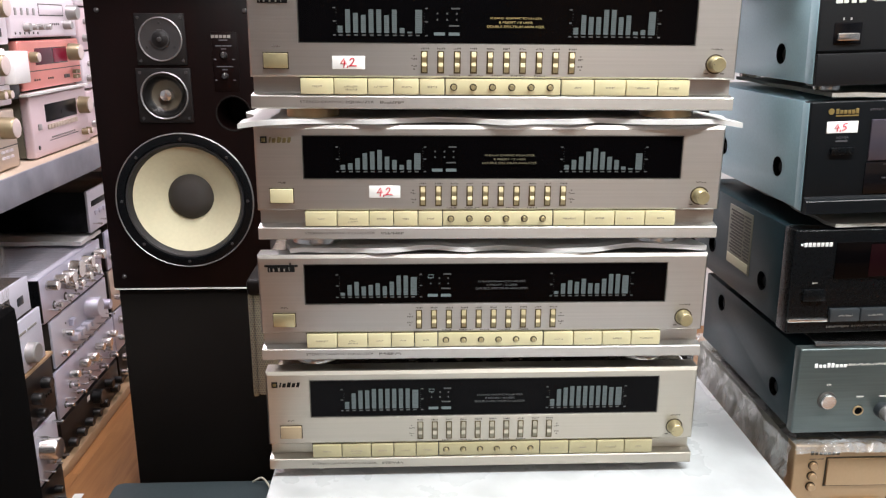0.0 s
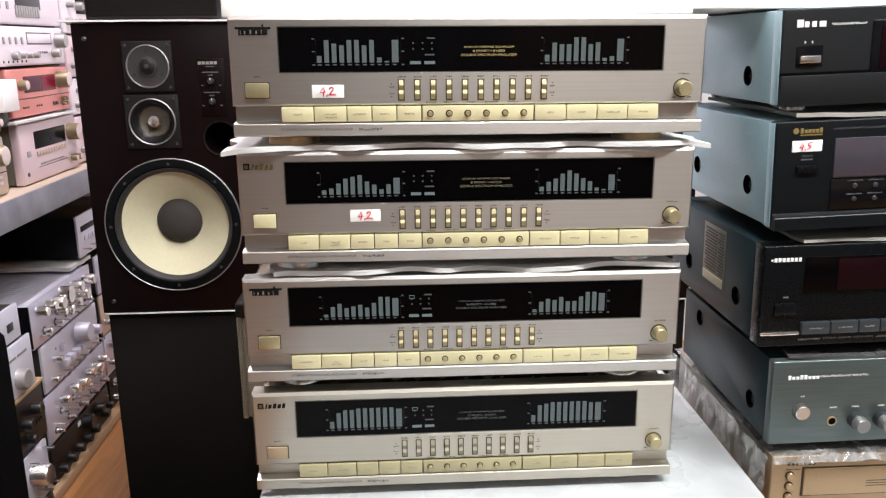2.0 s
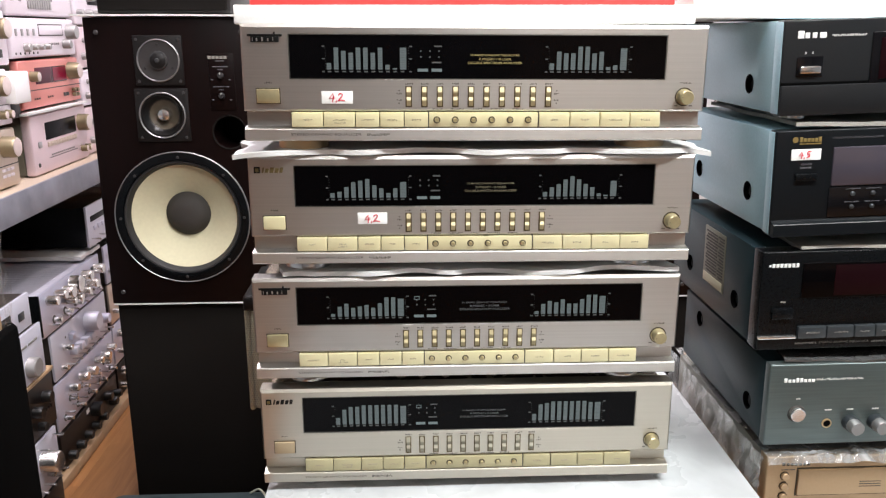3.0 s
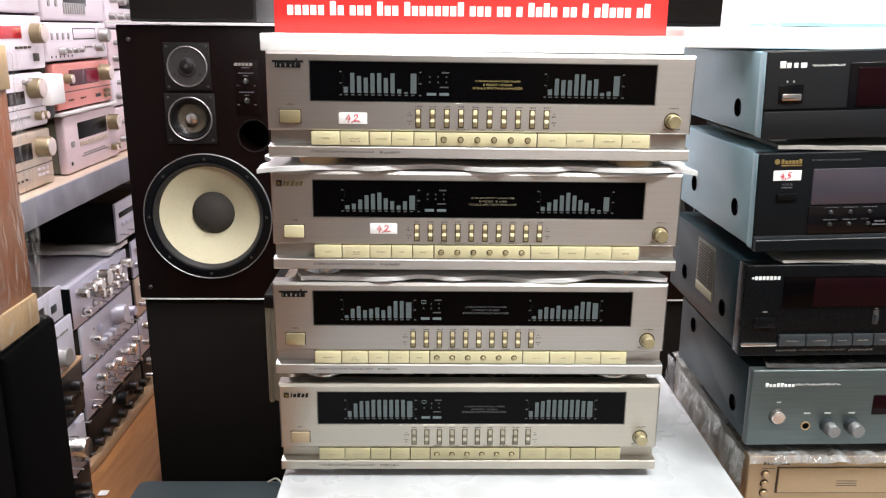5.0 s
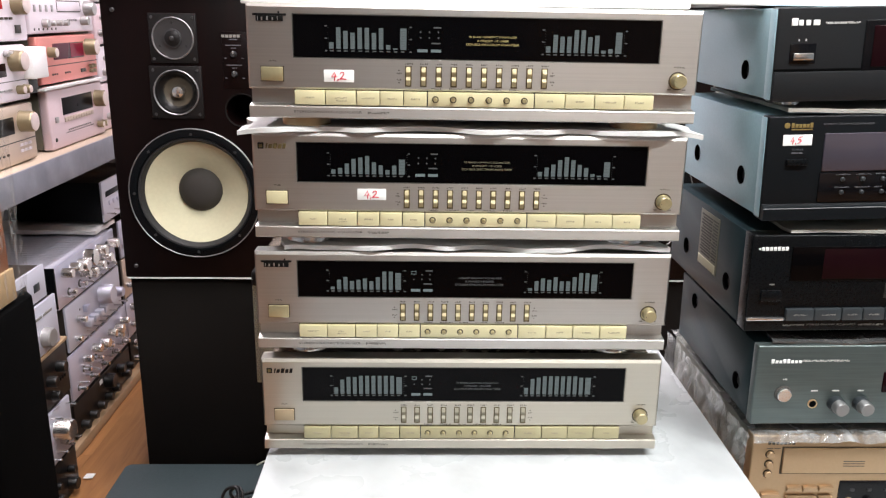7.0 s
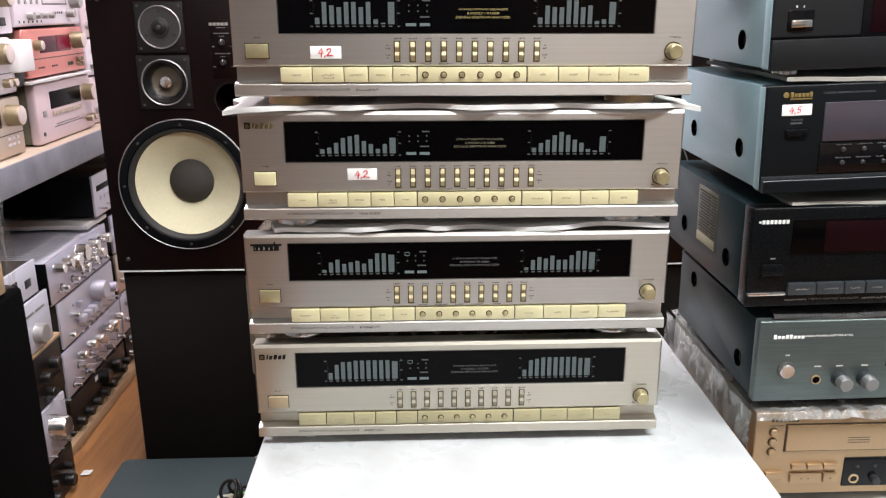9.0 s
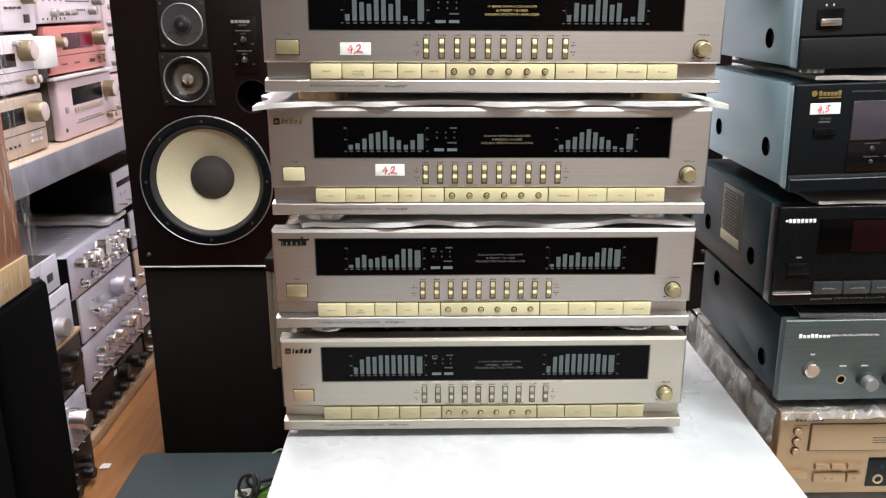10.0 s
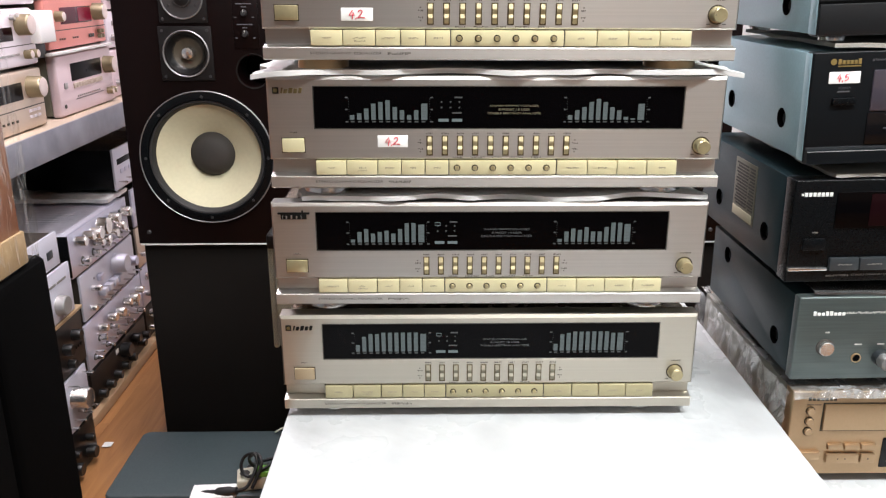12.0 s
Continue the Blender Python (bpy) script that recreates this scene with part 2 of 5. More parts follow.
OLIVECASE = mat("olive_grey_steel_case", (0.13, 0.12, 0.088), 0.5, 0.1, 0.12, 200)
SILVER = mat("silver_brushed_fascia", (0.56, 0.56, 0.68), 0.36, 0.5, 0.05, 600, (0.03, 1, 1), 0.05)
# Pale silver with the upper rack's pink light put into its colour.
PALE = mat("pink_lit_silver_fascia", (0.80, 0.73, 0.78), 0.42, 0.35, 0.05, 300)
PINKISH = mat("rose_silver_fascia", (0.74, 0.59, 0.62), 0.4, 0.35, 0.06, 300)
COPPER = mat("copper_fascia", (0.72, 0.27, 0.23), 0.4, 0.4, 0.06, 300)
CHAMPAGNE = mat("champagne_fascia", (0.58, 0.47, 0.38), 0.36, 0.55, 0.06, 300)
LIDGREY = mat("pale_grey_steel_lid", (0.62, 0.61, 0.70), 0.5, 0.2, 0.08, 90)
KNOBGOLD = mat("dull_gold_knob", (0.26, 0.21, 0.125), 0.36, 0.45, 0.08, 300)
WALNUT = wood_mat("walnut_case", (0.009, 0.0058, 0.0045), (0.005, 0.0035, 0.003), 0.40, "x", 12)
WALNUT.node_tree.nodes["Principled BSDF"].inputs["Specular IOR Level"].default_value = 0.25
BLACKKNOB = mat("black_plastic_knob", (0.006, 0.006, 0.0062), 0.32, vary=0.1, spec=0.35)
STEELGREY = mat("grey_steel_knob", (0.36, 0.35, 0.34), 0.36, 0.5, 0.05)
BOARD = wood_mat("brown_wood_veneer", (0.27, 0.105, 0.052), (0.18, 0.068, 0.035), 0.4, "z", 12)
CARDBOARD = mat("corrugated_cardboard", (0.40, 0.28, 0.145), 0.8, vary=0.1, scale=30, stretch=(1, 8, 1), bump=0.15)
PINE = wood_mat("pine_edge", (0.46, 0.31, 0.18), (0.36, 0.23, 0.125), 0.5, "y", 14)
SHELFTOP = wood_mat("shelf_board", (0.54, 0.43, 0.33), (0.42, 0.33, 0.25), 0.55, "y", 12)
BEAM = mat("galvanised_shelf_beam", (0.28, 0.285, 0.335), 0.45, 0.35, 0.22, 14, big=9, bump=0.02)
FLOORWOOD = wood_mat("oak_laminate", (0.46, 0.225, 0.085), (0.22, 0.092, 0.032), 0.38, "y", 22, tone=0.07)
FLOORWOOD.node_tree.nodes["Noise Texture"].inputs["Distortion"].default_value = 1.6
CASEVINYL = mat("blue_grey_vinyl", (0.050, 0.070, 0.075), 0.5, vary=0.12, scale=260, bump=0.12)
MESHGREEN = mat("olive_perforated_steel", (0.42, 0.43, 0.31), 0.5, 0.1, 0.15, 120)
CABLE = mat("black_cable", (0.01, 0.01, 0.011), 0.4)
IVORY = mat("ivory_plastic", (0.62, 0.60, 0.48), 0.45)
STICKER = mat("silvered_sticker", (0.17, 0.165, 0.125), 0.45, 0.2, vary=0.1)
STICKER_PALE = mat("cream_sticker_field", (0.50, 0.46, 0.33), 0.6, vary=0.08)
GREYFOAM = mat("dirty_foam_sheet", (0.34, 0.33, 0.30), 0.8, vary=0.15, scale=40, bump=0.3)
GREEN = mat("green_plastic", (0.16, 0.45, 0.05), 0.4)
WALL = mat("grey_wall_paint", (0.27, 0.30, 0.335), 0.7, vary=0.04, scale=30, bump=0.05)
WALL_N = mat("pale_wall_paint", (0.78, 0.79, 0.81), 0.7, vary=0.04, scale=30, bump=0.05)
WALL_E = mat("cool_grey_wall_paint", (0.22, 0.25, 0.28), 0.7, vary=0.05, scale=30, bump=0.05)
WALL_S = mat("dull_grey_wall_paint", (0.26, 0.27, 0.29), 0.7, vary=0.06, scale=30, bump=0.05)
# Tones of unseen wall parts, chosen for what the metal panels reflect.
TAN_BOUNCE = mat("tan_reflected_tone", (0.58, 0.40, 0.27), 0.7, vary=0.06, scale=30, bump=0.05)
DARK_BOUNCE = mat("dark_reflected_tone", (0.075, 0.052, 0.040), 0.6, vary=0.08, scale=30, bump=0.05)
CEIL = mat("white_ceiling", (0.78, 0.78, 0.77), 0.8, vary=0.03)
WHITEBOX = mat("white_carton", (0.84, 0.84, 0.83), 0.6, vary=0.03)
BLUEBAG = mat("pale_blue_plastic", (0.28, 0.52, 0.62), 0.3, vary=0.25, scale=30)
CLEARSHEET = mat("silvery_clear_plastic", (0.15, 0.15, 0.15), 0.16, 0.3, vary=0.3, scale=50, bump=0.4)
# The narrow white streaks are glints of the wrinkles, put into the colour.
FILM = film_mat("clear_packing_film", 0.20, (0.95, 0.95, 0.94), (2.6, 2.6, 0.12), 1.0, 0.30, 62, 0.22, 0.50, 0.72, 0.15)
FILM_GREY = film_mat("loose_clear_film", 0.46, (0.90, 0.91, 0.88), (1.0, 1.0, 0.8), 0.8, 0.42, 38, 0.16)
LAMPWHITE = glow("tube_diffuser", (1.0, 0.98, 0.95), 4.0)


# ---- mesh helpers ----
def mesh_of(bm, name, material, smooth):
    me = bpy.data.meshes.new(name)
    bmesh.ops.recalc_face_normals(bm, faces=bm.faces)
    if smooth:
        for f in bm.faces:
            f.smooth = True
        for e in bm.edges:
            e.smooth = len(e.link_faces) == 2 and e.calc_face_angle(0) < 0.6
    bm.to_mesh(me)
    bm.free()
    me.materials.append(material)
    return me


def part(name, bm, material, parent=None, label="", smooth=True):
    ob = new(name, mesh_of(bm, name, material, smooth))
    if parent:
        ob.parent = parent
    if label:
        tagged(ob, label)
    if name in ("printing", "scale_print", "small_print", "writing", "perforation", "zip_teeth", "vent_row"):
        tagged(ob, kind="stuff")
    return ob


def part_each(name, bm, material, parent, label=""):
    """Every loose piece of bm as a part of its own."""
    seen = set()
    for v in list(bm.verts):
        if v in seen:
            continue
        group, todo = {v}, [v]
        while todo:
            for e in todo.pop().link_edges:
                for o in e.verts:
                    if o not in group:
                        group.add(o)
                        todo.append(o)
        seen |= group
        one, twin = bmesh.new(), {}
        for o in group:
            twin[o] = one.verts.new(o.co)
        for f in {f for o in group for f in o.link_faces}:
            one.faces.new([twin[o] for o in f.verts])
        part(name, one, material, parent, label)
    bm.free()


def thing(name, label, category, m=None, group="", kind=""):
    ob = new(name)
    if m is not None:
        ob.matrix_world = m
        ob.matrix_basis = m
    return tagged(ob, label, category, group, kind)


def box(bm, x0, x1, y0, y1, z0, z1, bev=0.0, seg=2):
    r = bmesh.ops.create_cube(bm, size=1)
    for v in r["verts"]:
        v.co = ((x0 + x1) / 2 + v.co.x * (x1 - x0), (y0 + y1) / 2 + v.co.y * (y1 - y0), (z0 + z1) / 2 + v.co.z * (z1 - z0))
    if bev:
        edges = list({e for v in r["verts"] for e in v.link_edges})
        bmesh.ops.bevel(bm, geom=edges, offset=bev, segments=seg, profile=0.5, affect="EDGES", clamp_overlap=True)
    return bm


def boxed(*a, **k):
    return box(bmesh.new(), *a, **k)


def lathe(bm, profile, cx, cz, seg=32, axis="y", closed=True):
    """Turns (radius, depth) pairs about an axis through (cx, cz); depth runs along y (or up z, with cz then the y)."""
    rings = []
    for r, d in profile:
        ring = []
        for i in range(seg):
            a = 2 * math.pi * i / seg
            if axis == "y":
                ring.append(bm.verts.new((cx + r * math.cos(a), d, cz + r * math.sin(a))))
            elif axis == "z":
                ring.append(bm.verts.new((cx + r * math.cos(a), cz + r * math.sin(a), d)))
            else:
                ring.append(bm.verts.new((d, cx + r * math.cos(a), cz + r * math.sin(a))))
        rings.append(ring)
    for a, b in zip(rings, rings[1:]):
        for i in range(seg):
            bm.faces.new((a[i], a[(i + 1) % seg], b[(i + 1) % seg], b[i]))
    if closed is True:
        bm.faces.new(rings[0])
    if closed:
        bm.faces.new(rings[-1][::-1])
    return bm


def turned(profile, cx, cz, seg=32, axis="y", closed=True):
    return lathe(bmesh.new(), profile, cx, cz, seg, axis, closed)


def framed_plate(x0, x1, z0, z1, hole, y0, depth, cham, well, top):
    """An upright plate facing -y with chamfered rim and one rectangular well."""
    bm = bmesh.new()
    hx0, hx1, hz0, hz1 = hole

    def ring(a, b, c, d, y):
        return [bm.verts.new(p) for p in ((a, y, c), (b, y, c), (b, y, d), (a, y, d))]

    back = ring(x0, x1, z0, z1, y0 + depth)
    rim = ring(x0, x1, z0, z1, y0 + cham)
    front = ring(x0 + cham, x1 - cham, z0 + cham, z1 - top, y0)
    lip = ring(hx0 - 0.0004, hx1 + 0.0004, hz0 - 0.0004, hz1 + 0.0004, y0)
    inner = ring(hx0, hx1, hz0, hz1, y0 + 0.0008)
    deep = ring(hx0, hx1, hz0, hz1, y0 + well)
    for a, b in ((back, rim), (rim, front), (front, lip), (lip, inner), (inner, deep)):
        for i in range(4):
            bm.faces.new((a[i], a[(i + 1) % 4], b[(i + 1) % 4], b[i]))
    bm.faces.new(deep)
    bm.faces.new(back)
    return bm


def drawn(profile, x0, x1):
    """A bar along x with the given (y, z) outline."""
    bm = bmesh.new()
    a, b = ([bm.verts.new((x, y, z)) for y, z in profile] for x in (x0, x1))
    n = len(profile)
    for i in range(n):
        bm.faces.new((a[i], a[(i + 1) % n], b[(i + 1) % n], b[i]))
    bm.faces.new(a[::-1])
    bm.faces.new(b)
    return bm


def word(body, x, z, width, height, material, parent, y=0.0, name="lettering", label=""):
    """Flat lettering that faces -y, fitted into width by height, its lower left corner at x, z."""
    cu = bpy.data.curves.new("word", "FONT")
    cu.body = body
    tmp = bpy.data.objects.new("word", cu)
    me = bpy.data.meshes.new_from_object(tmp)
    bpy.data.objects.remove(tmp)
    bpy.data.curves.remove(cu)
    co = np.array([v.co[:] for v in me.vertices])
    lo, hi = co.min(0), co.max(0)
    for v in me.vertices:
        v.co = (x + (v.co.x - lo[0]) / (hi[0] - lo[0]) * width, y, z + (v.co.y - lo[1]) / (hi[1] - lo[1]) * height)
    me.materials.clear()
    me.materials.append(material)
    me.name = name
    ob = new(name, me)
    ob.parent = parent
    if label:
        tagged(ob, label)
    return ob


def dashes(bm, x, z, width, height, y, words=2, rng=None):
    """Unreadable small print as short flat bars."""
    rng = rng or random
    cuts = [0.0] + sorted(rng.uniform(0.25, 0.75) for _ in range(words - 1)) + [1.0]
    for a, b in zip(cuts, cuts[1:]):
        box(bm, x + a * width + 0.0003, x + b * width - 0.0003, y - 0.0002, y + 0.0002, z, z + height)
    return bm


def stroke(points, radius, material, parent, name):
    """A marker line through points."""
    cu = bpy.data.curves.new("line", "CURVE")
    cu.dimensions, cu.bevel_depth, cu.bevel_resolution = "3D", radius, 2
    cu.use_fill_caps = True
    for run in points:
        sp = cu.splines.new("POLY")
        sp.points.add(len(run) - 1)
        for p, q in zip(sp.points, run):
            p.co = (*q, 1)
    tmp = bpy.data.objects.new("line", cu)
    me = bpy.data.meshes.new_from_object(tmp)
    bpy.data.objects.remove(tmp)
    bpy.data.curves.remove(cu)
    me.materials.clear()
    me.materials.append(material)
    me.name = name
    for f in me.polygons:
        f.use_smooth = True
    ob = new(name, me)
    ob.parent = parent
    return ob


def smooth_line(pts, n=8):
    """A rounded line through the given points."""
    out = []
    P = [Vector(p) for p in pts]
    P = [P[0] * 2 - P[1]] + P + [P[-1] * 2 - P[-2]]
    for i in range(1, len(P) - 2):
        for k in range(n):
            t = k / n
            a, b, c, d = P[i - 1], P[i], P[i + 1], P[i + 2]
            out.append(0.5 * ((2 * b) + (c - a) * t + (2 * a - 5 * b + 4 * c - d) * t * t + (3 * b - a - 3 * c + d) * t ** 3))
    out.append(P[-2])
    return [tuple(p) for p in out]


def carved(bm, cutters):
    """The solid with other solids taken out of it."""
    me = bpy.data.meshes.new("solid")
    bmesh.ops.recalc_face_normals(bm, faces=bm.faces)
    bm.to_mesh(me)
    bm.free()
    ob = new("solid", me)
    temp = [ob]
    for c in cutters:
        cm = bpy.data.meshes.new("cutter")
        bmesh.ops.recalc_face_normals(c, faces=c.faces)
        c.to_mesh(cm)
        c.free()
        co = new("cutter", cm)
        temp.append(co)
        md = ob.modifiers.new("carve", "BOOLEAN")
        md.operation, md.solver, md.object = "DIFFERENCE", "EXACT", co
    done = bpy.data.meshes.new_from_object(ob.evaluated_get(bpy.context.evaluated_depsgraph_get()))
    for o in temp:
        bpy.data.objects.remove(o)
    out = bmesh.new()
    out.from_mesh(done)
    bpy.data.meshes.remove(done)
    return out


def wavy_sheet(x0, x1, y0, y1, z, thick, wave, seed, droop=0.0, nx=60, ny=14, ragged=0.006):
    """A soft sheet with a rolling surface and an uneven rim."""
    bm = bmesh.new()
    tops, bots = [], []
    for j in range(ny + 1):
        rt, rb = [], []
        for i in range(nx + 1):
            u, v = i / nx, j / ny
            x, y = x0 + u * (x1 - x0), y0 + v * (y1 - y0)
            rag = ragged * noise.noise((x * 25, seed * 3.1, 0.5))
            y += rag * (1 - v)
            x += ragged * noise.noise((y * 30, seed * 1.7, 7.5)) * (abs(u - 0.5) * 2) ** 6
            d = wave * (noise.noise((x * 9, y * 5, seed)) + 0.4 * noise.noise((x * 27, y * 12, seed + 5)))
            end = max(0.0, abs(u - 0.5) * 2 - 0.88) / 0.12
            zz = z + d - droop * end
            rt.append(bm.verts.new((x, y, zz + thick / 2)))
            rb.append(bm.verts.new((x, y, zz - thick / 2)))
        tops.append(rt)
        bots.append(rb)
    for g, flip in ((tops, False), (bots, True)):
        for j in range(ny):
            for i in range(nx):
                q = (g[j][i], g[j][i + 1], g[j + 1][i + 1], g[j + 1][i])
                bm.faces.new(q[::-1] if flip else q)
    for i in range(nx):
        bm.faces.new((tops[0][i + 1], tops[0][i], bots[0][i], bots[0][i + 1]))
        bm.faces.new((tops[ny][i], tops[ny][i + 1], bots[ny][i + 1], bots[ny][i]))
    for j in range(ny):
        bm.faces.new((tops[j][0], tops[j + 1][0], bots[j + 1][0], bots[j][0]))
        bm.faces.new((tops[j + 1][nx], tops[j][nx], bots[j][nx], bots[j + 1][nx]))
    return bm


def sheet(label, *a, material=FOAM, category="foam sheet", name="foam_sheet", **k):
    ob = part(name, wavy_sheet(*a, **k), material)
    return tagged(ob, label, category)


# ---- the room ----
def setting(name, bm, material, label, category):
    return tagged(part(name, bm, material, smooth=False), label, category, kind="structure")


X0, X1, Y0, Y1, ZC = -1.62, 2.3, -3.2, 2.42, 2.41
floor = setting("floor", boxed(X0, X1, Y0, Y1, -0.06, -0.008), FLOORWOOD, "orange-brown oak laminate floor", "floor")
setting("wall_west", boxed(X0 - 0.12, X0, Y0 - 0.12, Y1 + 0.12, -0.06, ZC), WALL, "grey painted shop wall behind the rack", "wall")
# Unseen east and north walls, toned for reflections in the dark stack.
setting("wall_east", boxed(X1, X1 + 0.12, Y0 - 0.12, Y1 + 0.12, -0.06, ZC), WALL_E, "unseen cool grey wall closing the room, toned for reflections", "wall")
setting("wall_north", boxed(X0, X1, Y1, Y1 + 0.12, -0.06, ZC), WALL_N, "unseen pale wall behind the loudspeakers, brightening the reflections", "wall")
# Unseen wall behind the camera; tan and dark parts shape the panels' reflections.
for part_name, xa, xb, paint, what in (("wall_south", X0, 0.45, WALL_S, "dull grey"), ("wall_south_middle", 0.45, 1.25, TAN_BOUNCE, "tan"), ("wall_south_end", 1.25, X1, WALL_S, "dull grey")):
    setting(part_name, boxed(xa, xb, Y0 - 0.12, Y0, 0.85, ZC), paint, what + " unseen wall toned to tint the panel reflections", "wall")
setting("wall_south_dark_base", boxed(X0, X1, Y0 - 0.12, Y0 + 0.004, -0.06, 0.85), DARK_BOUNCE, "unseen dark lower wall added to darken the panel reflections", "wall")
setting("ceiling", boxed(X0 - 0.12, X1 + 0.12, Y0 - 0.12, Y1 + 0.12, ZC, ZC + 0.1), CEIL, "plain white ceiling", "ceiling")
# Unseen fixtures added around the assumed lamps.
for x, y, z, lx, ly, *_ in LAMPS:
    f = thing("assumed_ceiling_light", "assumed white ceiling fixture, out of view, with bright long diffuser", "ceiling light", pose(x, y, 2.36), "ceiling lights")
    part("housing", boxed(-lx / 2 - 0.03, lx / 2 + 0.03, -ly / 2 - 0.03, ly / 2 + 0.03, 0.0, 0.05, 0.006), CEIL, f)
    part("diffuser", boxed(-lx / 2, lx / 2, -ly / 2, ly / 2, -0.02, 0.0, 0.005), LAMPWHITE, f)


# ---- graphic equalizers ----
BAR_X = [-0.1400 + 0.00680 * i for i in range(11)]
BAR_X2 = [0.0685 + 0.0067 * i for i in range(11)]


def tag_digits(tag, seconddigit, x, z, s, y):
    """Hand-written red price: a four, a comma and one more digit."""
    four = [(0.55, 1.0), (0.05, 0.35), (0.8, 0.42)], [(0.62, 0.75), (0.45, -0.15)]
    comma = [(1.0, 0.1), (0.9, -0.2)],
    two = [(1.25, 0.75), (1.45, 1.0), (1.75, 0.95), (1.7, 0.6), (1.2, 0.05), (1.5, 0.12), (2.1, 0.05)],
    five = [(2.05, 1.05), (1.5, 0.95), (1.4, 0.55), (1.75, 0.6), (1.8, 0.25), (1.3, 0.0)],
    for g in (four, comma, two if seconddigit == "2" else five):
        runs = [[(x + a * s, y, z + b * s) for a, b in run] for run in g]
        runs = [smooth_line(r, 5) if len(r) > 3 else r for r in runs]
        stroke(runs, 0.00048, INK_RED, tag, "digit")


def letter_ticks(bm, xc, z, width, height, y, rng):
    """A line of small marks, the size of unreadable print."""
    x = xc - width / 2
    while x < xc + width / 2:
        w = rng.uniform(0.0006, 0.0013)
        low, high = rng.choice(((0, 1), (0, 1), (0.4, 1), (0, 0.55)))
        box(bm, x, x + w, y - 0.0002, y + 0.0002, z + low * height, z + high * height)
        x += w + rng.uniform(0.0003, 0.0007)


def ridged_cap(x, half, up):
    """A slider cap with two sloping ridges and a bevelled rim."""
    prof = [(0.0012, 0.0505), (-0.0010, 0.0502), (-0.0030, 0.0462), (-0.0030, 0.0450), (-0.0009, 0.0412), (-0.0030, 0.0383), (-0.0030, 0.0372), (-0.0010, 0.0330), (0.0012, 0.0325)]
    bm = bmesh.new()
    sides = []
    for xx, inset in ((x - half, 0.0), (x + half, 0.0)):
        sides.append([bm.verts.new((xx, y, z + up)) for y, z in prof])
    n = len(prof)
    for i in range(n):
        j = (i + 1) % n
        bm.faces.new((sides[0][i], sides[0][j], sides[1][j], sides[1][i]))
    bm.faces.new(list(reversed(sides[0])))
    bm.faces.new(sides[1])
    bmesh.ops.recalc_face_normals(bm, faces=bm.faces)
    return bm


def shaded_ends(ob):
    """Darkens the ends of a metal profile in colour, to hold back glare."""
    ob.data.materials.append(COVER)
    for f in ob.data.polygons:
        f.material_index = int(abs(f.normal.x) > 0.9)


